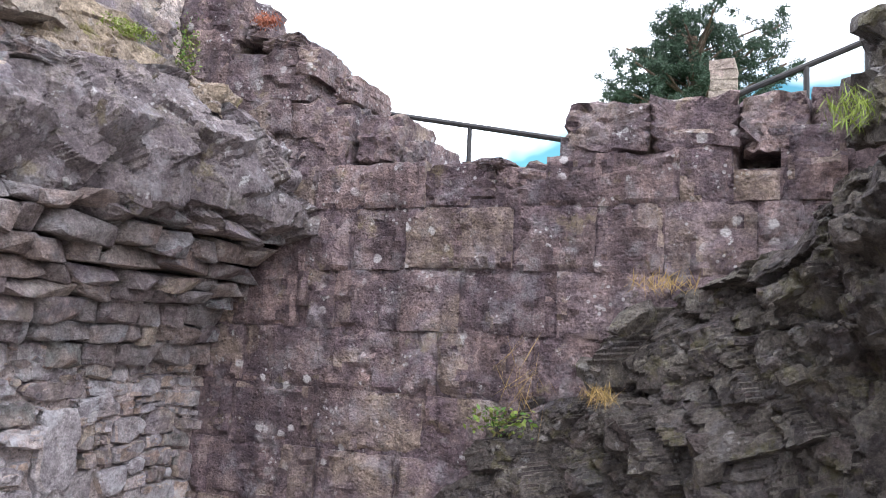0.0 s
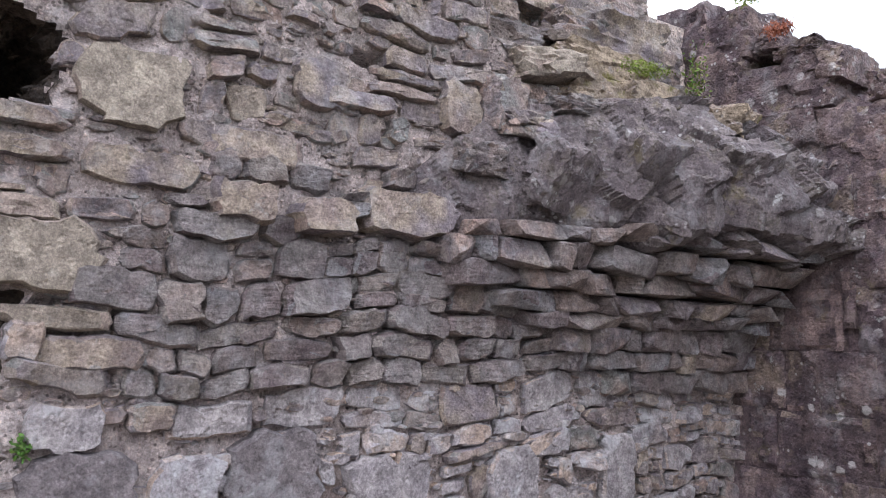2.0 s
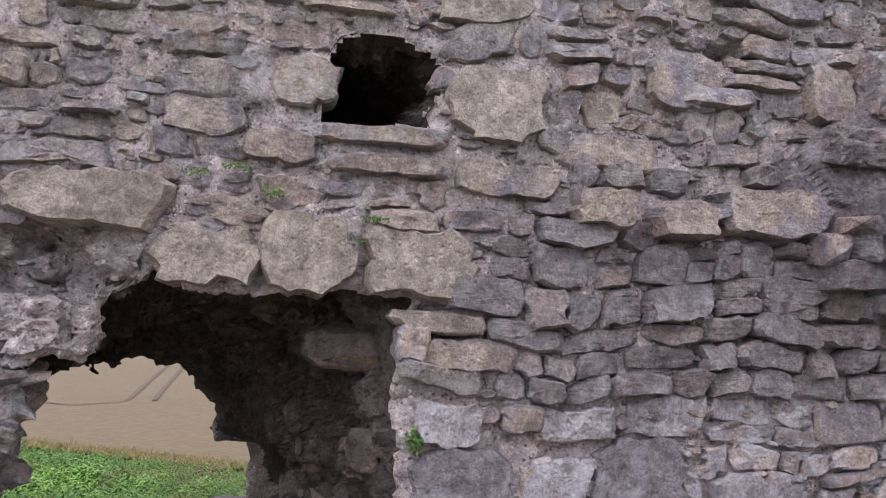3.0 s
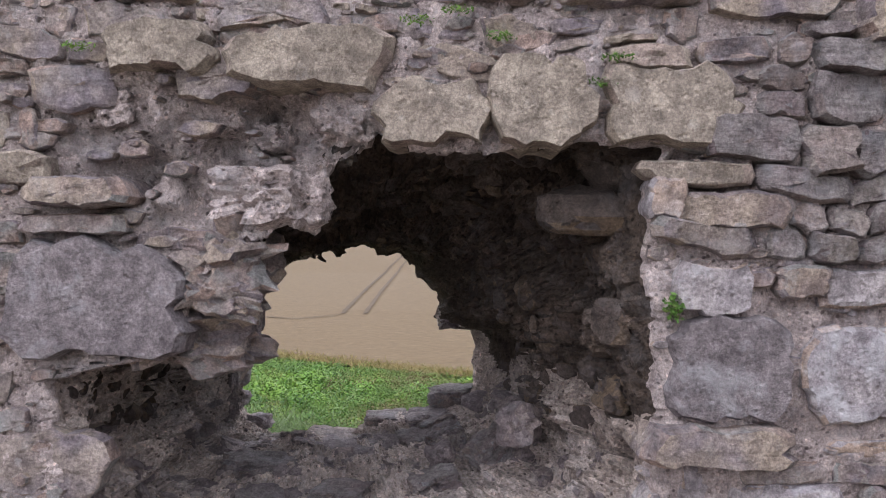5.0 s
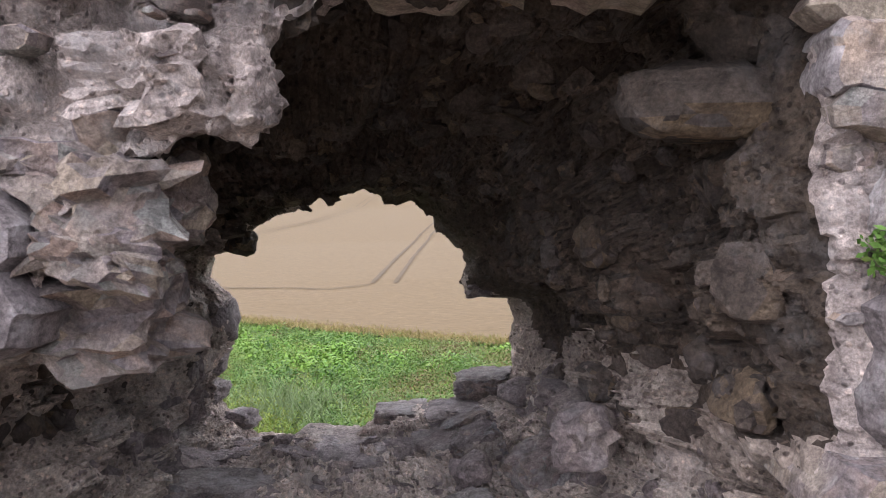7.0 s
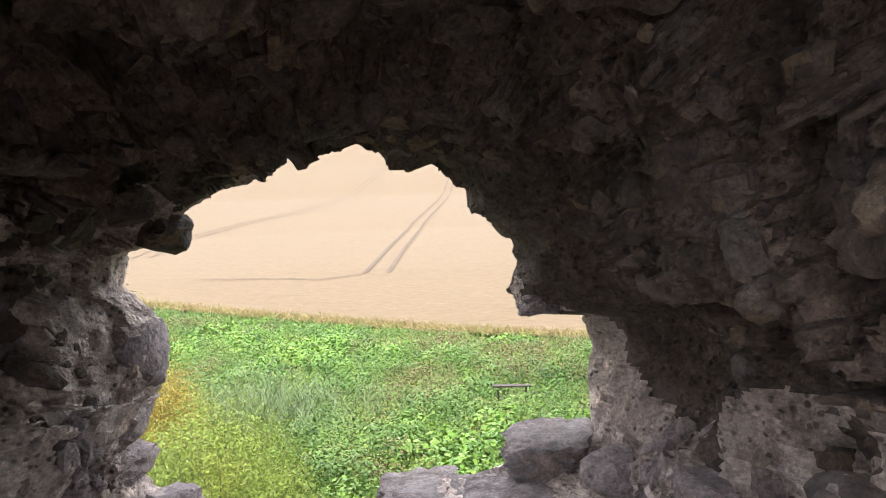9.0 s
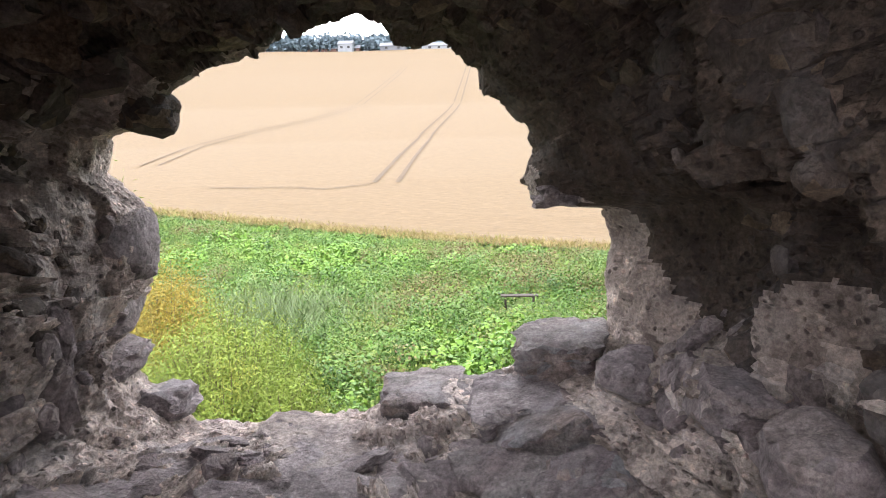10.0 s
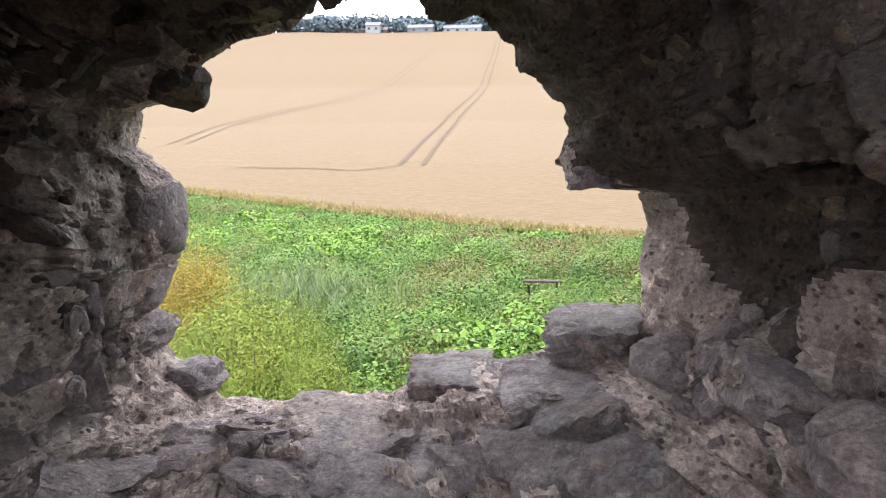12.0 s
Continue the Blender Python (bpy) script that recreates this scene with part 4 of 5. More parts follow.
def ashlar_block(q, rnd, wall, crown):
    """A squared block with worn arrises and a faintly uneven face."""
    (x0, z0), (x1, z1) = q[0], q[2]
    g = rnd.uniform(0.0005, 0.004)
    x0, x1, z0, z1 = x0 + g, x1 - g, z0 + g * 0.7, z1 - g * 0.7
    nu, nv = max(3, int((x1 - x0) / 0.026)), max(3, int((z1 - z0) / 0.026))
    us, vs = np.linspace(0, 1, nu), np.linspace(0, 1, nv)
    d0 = rnd.uniform(0.022, 0.034)
    u, v = (k.ravel() for k in np.meshgrid(us, vs, indexing="ij"))
    x, z = x0 + u * (x1 - x0), z0 + v * (z1 - z0)
    edge = np.minimum(np.minimum(u * (x1 - x0), (1 - u) * (x1 - x0)), np.minimum(v * (z1 - z0), (1 - v) * (z1 - z0)))
    p = np.stack([x, np.full_like(x, rnd.uniform(0, 50)), z], 1)
    chip = np.clip(vnoise(p, 9, 2, 15) + 0.3, 0, 1)
    d = d0 - (0.006 + 0.03 * chip) * np.exp(-edge / 0.014) + 0.022 * vnoise(p, 5, 4, 8) + 0.030 * facets(p, 7, 5) + 0.016 * facets(p, 17, 6)
    x, z = x + 0.006 * vnoise(p, 15, 2, 1), z + 0.006 * vnoise(p, 15, 2, 12) - (0.02 if crown else 0) * (v > 0.9) * np.abs(vnoise(p, 9, 2, 13))
    verts = [on_north(a, b, c) for a, b, c in zip(x, z, d)]
    faces = grid_faces(nu, nv)
    rim = [i * nv for i in range(nu)] + [(nu - 1) * nv + j for j in range(1, nv)] + [i * nv + nv - 1 for i in range(nu - 2, -1, -1)] + [j for j in range(nv - 2, 0, -1)]
    base = len(verts)
    deep = -0.3 if crown else -0.05
    verts += [on_north(x[i], z[i], deep) for i in rim]
    for k in range(len(rim)):
        a, b = k, (k + 1) % len(rim)
        faces.append((rim[a], base + a, base + b, rim[b]))
    mesh_object("block", verts, faces, m_ashlar, wall, True, 25)


north_wall()


# ---- bedrock beside the north wall ----
def bedrock():
    """Jagged rock: a rough base and broken angular blocks bedded in it."""
    nu, nv = 300, 230
    u, v = (k.ravel() for k in np.meshgrid(np.linspace(0, 1, nu), np.linspace(0, 1, nv), indexing="ij"))
    turns = [0, 0.3, 0.5, 0.7, 1]
    ax = np.interp(u, turns, [-1.75, -0.75, 0.0, 0.50, 1.6])
    ay = np.interp(u, turns, [3.80, 3.52, 3.1, 2.5, 1.1])
    top = np.interp(u, [0, 0.12, 0.2, 0.3, 0.37, 0.46, 0.5, 0.55, 0.7, 1], [0.6, 1.10, 1.34, 1.54, 1.80, 1.92, 2.02, 2.20, 2.40, 2.8])
    z = -0.1 + v * (top + 0.1)
    lean = np.clip(v - 0.5, 0, 1) * 0.5 + 0.25 * np.clip(v - 0.9, 0, 1) * 8
    p = np.stack([ax + 0.3 * lean, ay + 0.75 * lean, z], 1)
    q = np.stack([p[:, 0] + 0.5 * p[:, 2], p[:, 1], p[:, 2] - 0.35 * p[:, 0]], 1)
    d = 0.10 * vnoise(p, 1.8, 3, 33) + 0.24 * facets(q, 2.0, 7) + 0.10 * facets(q, 4.4, 17) + 0.045 * facets(q, 9, 27) + 0.018 * facets(q, 20, 37) + 0.012 * vnoise(p, 26, 3, 5)
    # the rock hangs over on the far side and is hollowed out below
    hang = np.clip((u - 0.50) / 0.15, 0, 1)
    d += hang * (0.16 * np.clip((z - 1.85) / 0.25, 0, 1) - 0.20 * np.exp(-((z - 1.35) / 0.45) ** 2))
    p[:, 0] -= 0.55 * d
    p[:, 1] -= 0.8 * d
    ob = mesh_object("rock_face", p, grid_faces(nu, nv), m_bedrock, None, True, 28)
    tagged(ob, "dark jagged natural bedrock rising beside the sandstone wall", "rock", kind="structure")
    rnd = random.Random(17)
    q = p.reshape(nu, nv, 3)
    for i in range(260):
        a, b = rnd.randrange(8, nu - 4), rnd.randrange(16, nv - 4)
        w = rnd.choice((0.04, 0.055, 0.07, 0.10, 0.13)) * rnd.uniform(0.8, 1.2)
        c = q[a, b] + np.array([0.16, 0.24, 0]) * w
        block("rock", c, (w * rnd.uniform(0.8, 1.6), w * rnd.uniform(0.5, 0.9), w * rnd.uniform(0.4, 1.0)), m_bedrock, ob, rnd, (rnd.uniform(-35, 35), rnd.uniform(-45, 10), rnd.uniform(-45, 25)), 0.3, 0.3)


bedrock()
for i, (x, y, z, a, b, c) in enumerate([(0.58, 3.45, 2.80, 0.34, 0.4, 0.34), (0.46, 3.2, 2.50, 0.34, 0.4, 0.30), (0.66, 3.2, 2.8, 0.3, 0.3, 0.4)]):
    boulder("rock", (x, y, z), (a, b, c), m_bedrock, bpy.data.objects["rock_face"], 40 + i, 0.8, (8, -12, 20 * i), 0.3, True, 4)


# ---- court floor and the walls out of view ----
def court():
    xs, ys = np.linspace(-3.2, 9, 140), np.linspace(-8, 4, 140)
    x, y = (k.ravel() for k in np.meshgrid(xs, ys, indexing="ij"))
    p = np.stack([x, y, np.zeros_like(x)], 1)
    p[:, 2] = 0.03 * vnoise(p, 1.2, 4, 3) - 0.02
    tagged(mesh_object("floor", p, grid_faces(140, 140), m_soil), "trodden earth floor of the roofless court", "floor", kind="structure")
    for name, c, s in (("wall_south", (2.0, -8.2, 0.4), (15, 0.6, 1.2)), ("wall_east", (9.2, -2, 0.4), (0.6, 12.5, 1.2))):
        bm = bmesh.new()
        bmesh.ops.create_cube(bm, size=1, matrix=Matrix.LocRotScale(c, None, s))
        tagged(part(name, bm, m_stone), "plain rubble wall closing the court", "wall", kind="structure")


court()


# ---- land outside ----
def field_line(y):
    return -43.3 + (y - 0) * 0.42


def land_height(x, y):
    d = np.hypot(x + 3, y + 0.75)
    out = np.interp(d, [0, 2.5, 6, 12, 25, 42, 66, 120, 220, 330, 450, 520, 2500], [-0.4, -0.5, -4.2, -5.2, -5.9, -6.0, -4.85, -3.6, 2.3, 16.2, 34, 36, 20])
    near = np.interp(d, [0, 2.5, 6, 12, 25, 60, 3000], [-0.4, -0.4, -0.6, -1, -1, -1, -1])
    w = np.clip((x + 6.0) / -3.0, 0, 1)
    return near * (1 - w) + out * w


m_ground = plain_material("rough_ground", [(0.035, 0.05, 0.015), (0.07, 0.10, 0.025), (0.05, 0.07, 0.02)], 0.95, 1.5)
m_wheat = plain_material("ripe_wheat", [(0.029, 0.0205, 0.0105), (0.079, 0.054, 0.027), (0.116, 0.080, 0.042), (0.183, 0.132, 0.077)], 0.9, 4.5)
wheat_noise = [k for k in m_wheat.node_tree.nodes if k.bl_idname == "ShaderNodeTexNoise"][0]
wheat_noise.inputs["Detail"].default_value, wheat_noise.inputs["Roughness"].default_value = 10, 0.84
wheat_map = m_wheat.node_tree.nodes.new("ShaderNodeMapping")
wheat_map.inputs["Scale"].default_value = (1.6, 0.30, 1.6)
m_wheat.node_tree.links.new([k for k in m_wheat.node_tree.nodes if k.bl_idname == "ShaderNodeNewGeometry"][0].outputs["Position"], wheat_map.inputs["Vector"])
m_wheat.node_tree.links.new(wheat_map.outputs["Vector"], wheat_noise.inputs["Vector"])


def land():
    r = np.r_[0, np.geomspace(3.2, 2500, 110)]
    a = np.linspace(0, 2 * math.pi, 180, endpoint=False)
    rr, aa = (k.ravel() for k in np.meshgrid(r, a, indexing="ij"))
    x, y = -3 + rr * np.cos(aa), -0.75 + rr * np.sin(aa)
    z = land_height(x, y) - 0.15
    z = np.where((x > -5.6) & (x < 30) & (np.abs(y) < 40), np.minimum(z, -0.35), z)
    tagged(mesh_object("ground", np.stack([x, y, z], 1), grid_faces(len(r), len(a), True), m_ground), "rough green ground below the castle rock", "ground", kind="structure")
    us, ts = np.linspace(-1, 1, 120), np.r_[0, np.geomspace(0.6, 480, 120)]
    u, t = (k.ravel() for k in np.meshgrid(us, ts, indexing="ij"))
    y0 = u * 70
    x = field_line(y0) - t * 0.95
    y = y0 * (1 + t / 120) - 0.3 * t * 0.3
    z = land_height(x, y) + 0.35 * np.clip(t / 0.5, 0.2, 1) + 0.03 * vnoise(np.stack([x, y, x * 0], 1), 0.8, 3)
    tagged(mesh_object("wheat_field", np.stack([x, y, z], 1), grid_faces(len(us), len(ts)), m_wheat), "ripe golden wheat field rising to the skyline", "field", kind="structure")


land()


def quads(name, centre, size, mat, parent=None, slim=0.5, upright=0.0, seed=1):
    """Many small leaf blades in one mesh: places, lengths; each a folded quad in its own direction."""
    rs = np.random.RandomState(seed)
    c = np.asarray(centre)
    n = len(c)
    a = rs.normal(size=(n, 3))
    a[:, 2] = a[:, 2] * (1 - upright) + upright * (1.2 + rs.rand(n))
    a /= np.linalg.norm(a, axis=1, keepdims=True)
    b = np.cross(a, rs.normal(size=(n, 3)))
    b /= np.linalg.norm(b, axis=1, keepdims=True)
    ln = np.asarray(size)[:, None] * 0.5
    v = np.stack([c - a * ln, c + b * ln * slim, c + a * ln, c - b * ln * slim], 1).reshape(-1, 3)
    me = bpy.data.meshes.new(name)
    me.vertices.add(4 * n)
    me.vertices.foreach_set("co", v.ravel())
    me.loops.add(4 * n)
    me.loops.foreach_set("vertex_index", np.arange(4 * n))
    me.polygons.add(n)
    me.polygons.foreach_set("loop_start", np.arange(0, 4 * n, 4))
    me.materials.append(mat)
    me.update(calc_edges=True)
    ob = new(name, me)
    if parent:
        ob.parent = parent
    return ob


GREEN = [(0.018, 0.042, 0.010), (0.06, 0.125, 0.02), (0.105, 0.18, 0.028), (0.065, 0.13, 0.032), (0.135, 0.19, 0.032), (0.15, 0.16, 0.045), (0.13, 0.085, 0.05)]
m_leaf = plain_material("leaves", GREEN, 0.6, 0.35, 0, True)
m_bramble = plain_material("bramble_leaves", [(0.02, 0.05, 0.012), (0.05, 0.11, 0.02), (0.08, 0.15, 0.03), (0.11, 0.12, 0.035)], 0.55, 0.8, 0, True)
m_withered = plain_material("withered_leaves", [(0.05, 0.09, 0.02), (0.13, 0.08, 0.05), (0.09, 0.13, 0.03), (0.17, 0.12, 0.06), (0.11, 0.06, 0.045)], 0.7, 0.9, 0, True)
m_verge = plain_material("verge_blades", [(0.10, 0.13, 0.03), (0.20, 0.16, 0.06), (0.26, 0.20, 0.09), (0.13, 0.16, 0.04)], 0.7, 0.4, 0, True)
m_reed = plain_material("reed_blades", [(0.08, 0.12, 0.05), (0.13, 0.17, 0.08), (0.10, 0.14, 0.05)], 0.6, 0.6, 0, True)
m_butterbur = plain_material("broad_leaves", [(0.05, 0.12, 0.02), (0.09, 0.19, 0.025), (0.13, 0.22, 0.03), (0.07, 0.15, 0.03)], 0.55, 0.5, 0, True)
m_willow = plain_material("willow_leaves", [(0.07, 0.11, 0.016), (0.17, 0.22, 0.035), (0.12, 0.17, 0.028), (0.24, 0.26, 0.045)], 0.6, 0.6, 0, True)
m_gold = plain_material("golden_leaves", [(0.13, 0.12, 0.02), (0.27, 0.19, 0.03), (0.20, 0.17, 0.035), (0.30, 0.19, 0.035)], 0.6, 0.6, 0, True)
m_pine = plain_material("pine_needles", [(0.018, 0.035, 0.022), (0.035, 0.06, 0.035), (0.05, 0.08, 0.05)], 0.6, 2, 0, True)
m_bark = rock_material("bark", [(0.10, 0.075, 0.055), (0.16, 0.12, 0.09)], grain=30, bump=0.8)
m_grass = plain_material("grass_blades", [(0.10, 0.16, 0.02), (0.18, 0.22, 0.04), (0.14, 0.19, 0.03)], 0.6, 3, 0, True)
m_dry = plain_material("dry_grass", [(0.28, 0.19, 0.07), (0.36, 0.25, 0.10), (0.24, 0.15, 0.06)], 0.7, 3, 0, True)
m_rust = plain_material("rusty_weed", [(0.22, 0.07, 0.045), (0.30, 0.11, 0.06)], 0.7, 3, 0, True)
m_track = plain_material("flattened_wheat", [(0.0553, 0.039, 0.0228), (0.0748, 0.052, 0.0306)], 0.9, 0.4)


def leaves_facing(name, centre, out, size, mat, parent=None, slim=0.7, loose=0.55, seed=1):
    """Leaf blades in one mesh that face roughly the way given, so that each plant catches the light on one side."""
    rs = np.random.RandomState(seed)
    c, o = np.asarray(centre), np.asarray(out)
    n = len(c)
    nor = o + loose * rs.normal(size=(n, 3))
    nor /= np.linalg.norm(nor, axis=1, keepdims=True)
    a = np.cross(nor, rs.normal(size=(n, 3)))
    a /= np.linalg.norm(a, axis=1, keepdims=True)
    b = np.cross(nor, a)
    ln = np.asarray(size)[:, None] * 0.5
    v = np.stack([c - a * ln, c - a * ln * 0.2 + b * ln * slim, c + a * ln - nor * ln * 0.25, c - a * ln * 0.2 - b * ln * slim], 1).reshape(-1, 3)
    me = bpy.data.meshes.new(name)
    me.vertices.add(4 * n)
    me.vertices.foreach_set("co", v.ravel())
    me.loops.add(4 * n)
    me.loops.foreach_set("vertex_index", np.arange(4 * n))
    me.polygons.add(n)
    me.polygons.foreach_set("loop_start", np.arange(0, 4 * n, 4))
    me.materials.append(mat)
    me.update(calc_edges=True)
    ob = new(name, me)
    if parent:
        ob.parent = parent
    return ob


def meadow():
    """Rank growth below the rock: low cover, then hundreds of leafy clumps of several kinds, and a dry verge along the wheat."""
    rs = np.random.RandomState(8)
    n = 90000
    d = 11 + 38 * rs.rand(n) ** 0.8
    x, y = -3 - d, -0.75 + (-0.66 + 0.95 * rs.rand(n)) * d
    keep = x > field_line(y) - 1.0
    q = np.stack([x, y, land_height(x, y) + 0.25 * rs.rand(n)], 1)[keep]
    up = np.tile([[0.3, 0.0, 1.0]], (len(q), 1))
    ob = leaves_facing("undergrowth", q, up, 0.06 + 0.10 * rs.rand(len(q)), m_leaf, None, 0.6, 0.9, 2)
    tagged(ob, "dense green brambles and nettles below the castle", "undergrowth", kind="stuff")
    sorts = {"nettle": [], "broad": [], "bramble": [], "brown": []}
    for _ in range(1500):
        d = 11 + 38 * rs.rand() ** 0.75
        x, y = -3 - d, -0.75 + (-0.66 + 0.95 * rs.rand()) * d
        edge = x - field_line(y)
        if edge < 0.3 or (abs(y + 0.2) < 1.2 and -31.5 < x < -27.6):
            continue
        at = np.array([[x, y, 0.0]])
        patch, lie = vnoise(at, 0.16, 2, 44)[0], vnoise(at, 0.30, 2, 61)[0]
        low = np.clip(edge / 4, 0.35, 1)
        kind = "brown" if lie > 0.36 and edge < 16 else ("broad" if patch > 0.05 and rs.rand() < 0.6 else ("bramble" if rs.rand() < 0.45 else "nettle"))
        r, h = (0.3 + 0.9 * rs.rand() ** 1.5) * (0.6 + 0.4 * low), (0.35 + 0.75 * rs.rand()) * low * (0.75 if kind == "broad" else 1)
        leaf = {"broad": 0.145, "bramble": 0.11, "nettle": 0.09, "brown": 0.09}[kind] * (0.75 + 0.5 * rs.rand())
        m = int(60 + 2.1 * r * (r + h) / leaf ** 2)
        o = rs.normal(size=(m, 3))
        o[:, 2] = np.abs(o[:, 2]) * 0.9
        o /= np.linalg.norm(o, axis=1, keepdims=True)
        lump_ = 1 + 0.25 * vnoise(o * 2.0 + [x, y, 0], 1.0, 2, 5)
        p = o * (lump_ * (0.72 + 0.34 * rs.rand(m)))[:, None] * [r, r, h * 1.15]
        base = land_height(np.array([x]), np.array([y]))[0]
        sorts[kind].append((p + [x, y, base - 0.05], o * [0.7, 0.7, 1.0] + [0, 0, 0.25], leaf * (0.6 + 0.7 * rs.rand(m))))
    for i, (kind, mat, slim, label) in enumerate((("nettle", m_leaf, 0.5, "clumps of mid-green nettles"), ("broad", m_butterbur, 0.85, "broad bright green leaves in clumps"),
                                                  ("bramble", m_bramble, 0.6, "dark green bramble clumps"), ("brown", m_withered, 0.5, "withered brown and green weeds"))):
        p, o, z = (np.concatenate([k[j] for k in sorts[kind]]) for j in range(3))
        tagged(leaves_facing(kind + "_clumps", p, o, z, mat, ob, slim, 0.5, 20 + i), label, kind="stuff")
    n = 9000
    y = -32 + 50 * rs.rand(n)
    x = field_line(y) + 1.3 * (rs.rand(n) + rs.rand(n) - 1.05)
    p = np.stack([x, y, land_height(x, y) + 0.22 + 0.12 * rs.rand(n)], 1)
    verge = quads("verge_grass", p, 0.30 + 0.35 * rs.rand(n), m_verge, ob, 0.06, 0.9, 41)
    tagged(verge, "pale dry grass along the edge of the wheat", kind="stuff")
    n = 2200
    x, y = -26.5 + 1.8 * rs.normal(size=n), -8.6 + 1.7 * rs.normal(size=n)
    p = np.stack([x, y, land_height(x, y) + 0.45 + 0.7 * rs.rand(n)], 1)
    tagged(quads("reeds", p, 0.5 + 0.5 * rs.rand(n), m_reed, ob, 0.035, 0.9, 42), "grey-green reeds among the nettles", kind="stuff")


def shrub(name, base, radii, mat, count, leaf, label, seed, slim=0.22, stems=40):
    """A bushy shrub: thin stems from the foot and many narrow leaves along them."""
    rs = np.random.RandomState(seed)
    root = tagged(new(name), label, "shrub")
    root.location = base
    bm = bmesh.new()
    pts, outs = [], []
    for i in range(stems):
        a, r = rs.rand() * 6.283, rs.rand() ** 0.5
        tip = Vector((radii[0] * r * math.cos(a), radii[1] * r * math.sin(a), radii[2] * (1.0 - 0.45 * r * r) * (0.75 + 0.4 * rs.rand())))
        foot = Vector((0.25 * tip.x, 0.25 * tip.y, 0))
        side = Vector((rs.normal(), rs.normal(), 0)).normalized() * 0.012
        up = side.cross(Vector((0, 0, 1)))
        f = [bm.verts.new(foot + o) for o in (side, up, -side, -up)]
        t = [bm.verts.new(tip + o * 0.2) for o in (side, up, -side, -up)]
        for j in range(4):
            bm.faces.new((f[j], f[(j + 1) % 4], t[(j + 1) % 4], t[j]))
        m = count // stems
        u = rs.rand(m) ** 0.6
        c = np.array(foot)[None] * (1 - u[:, None]) + np.array(tip)[None] * u[:, None]
        pts.append(c + rs.normal(size=(m, 3)) * (0.055 * max(radii)) * (0.5 + 0.8 * u[:, None]))
        outs.append(np.tile([(1.3 * tip.x / radii[0] + 0.3 * rs.normal(), 1.3 * tip.y / radii[1] + 0.3 * rs.normal(), 0.5)], (m, 1)))
    tagged(part("stemwork", bm, m_bark, root), "thin woody stems", kind="stuff")
    p = np.concatenate(pts)
    p[:, 2] = np.maximum(p[:, 2], 0.02)
    leaves_facing("foliage", p, np.concatenate(outs), leaf * (0.6 + 0.8 * rs.rand(len(p))), mat, root, slim, 0.5, seed)
    return root


meadow()
shrub("willow_bush", (-18.0, -6.5, -6.0), (2.2, 2.1, 3.2), m_willow, 62000, 0.068, "yellow-green willow bush growing below the castle wall", 3, 0.3, 210)
shrub("willow_bush", (-17.0, -4.9, -6.0), (1.5, 1.3, 2.0), m_willow, 26000, 0.068, "low yellow-green willow bush beside a taller one", 5, 0.3, 110)
shrub("golden_shrub", (-21.0, -9.1, -6.0), (1.7, 1.5, 3.5), m_gold, 50000, 0.06, "golden autumn shrub behind a green willow bush", 4, 0.35, 140)
shrub("tall_reed", (-24.5, -12.0, -6.0), (0.9, 0.9, 5.2), m_grass, 6000, 0.26, "tall bright green reed at the edge of a wheat field", 6, 0.1, 70)


def track(name, line, gap, width, label):
    """A pair of wheel marks pressed into the wheat, along a line over the land."""
    p = np.array(line)
    t = np.r_[0, np.cumsum(np.hypot(*np.diff(p, axis=0).T))]
    u = np.linspace(0, t[-1], 260)
    ctr = np.stack([np.interp(u, t, p[:, 0]), np.interp(u, t, p[:, 1])], 1)
    for _ in range(12):
        ctr[1:-1] = (ctr[:-2] + 2 * ctr[1:-1] + ctr[2:]) / 4
    root = tagged(new(name), label, "track", kind="structure")
    for off in ((-gap / 2, gap / 2) if gap else (0,)):
        v = []
        for e in (-width / 2, 0, width / 2):
            d = np.gradient(ctr, axis=0)
            d /= np.linalg.norm(d, axis=1, keepdims=True)
            q = ctr + np.stack([-d[:, 1], d[:, 0]], 1) * (off + e * (1 + 0.4 * vnoise(np.stack([u, u * 0, u * 0], 1), 0.6, 2, 3)))[:, None]
            v += [(a, b, c) for a, b, c in zip(q[:, 0], q[:, 1], land_height(q[:, 0], q[:, 1]) + 0.42)]
        mesh_object("wheel_mark", v, grid_faces(3, 260), m_track, root)


track("wheel_track", [(-65.9, -10.2), (-91.6, -11.5), (-132, -13.0), (-192, -12.7), (-274, -14), (-398, -16)], 1.9, 0.4, "twin dark wheel marks through ripe wheat")
track("wheel_track", [(-83, -38), (-114, -44.8), (-138.7, -44), (-164, -40.5), (-200, -40), (-265, -41), (-349, -43)], 1.9, 0.22, "faint twin wheel marks curving through ripe wheat")
track("wheel_track", [(-63.3, -24), (-63.5, -17.5), (-62.4, -14.4), (-65.2, -11.2)], 0, 0.22, "single dark wheel mark across ripe wheat")


def plank_bench():
    root = tagged(new("plank_bench"), "weathered wooden plank bench among the nettles", "bench")
    root.location = (-30.3, -0.2, -5.95)
    wood = plain_material("grey_wood", [(0.03, 0.025, 0.02), (0.06, 0.05, 0.04)], 0.8, 8)
    for name, c, s in (("seat", (0, 0, 0.5), (0.3, 1.35, 0.06)), ("leg", (0, -0.5, 0.24), (0.25, 0.08, 0.48)), ("leg", (0, 0.5, 0.24), (0.25, 0.08, 0.48))):
        bm = bmesh.new()
        bmesh.ops.create_cube(bm, size=1, matrix=Matrix.LocRotScale(c, None, s))
        bmesh.ops.bevel(bm, geom=bm.edges[:], offset=0.008, segments=2, affect="EDGES")
        part(name, bm, wood, root)


plank_bench()


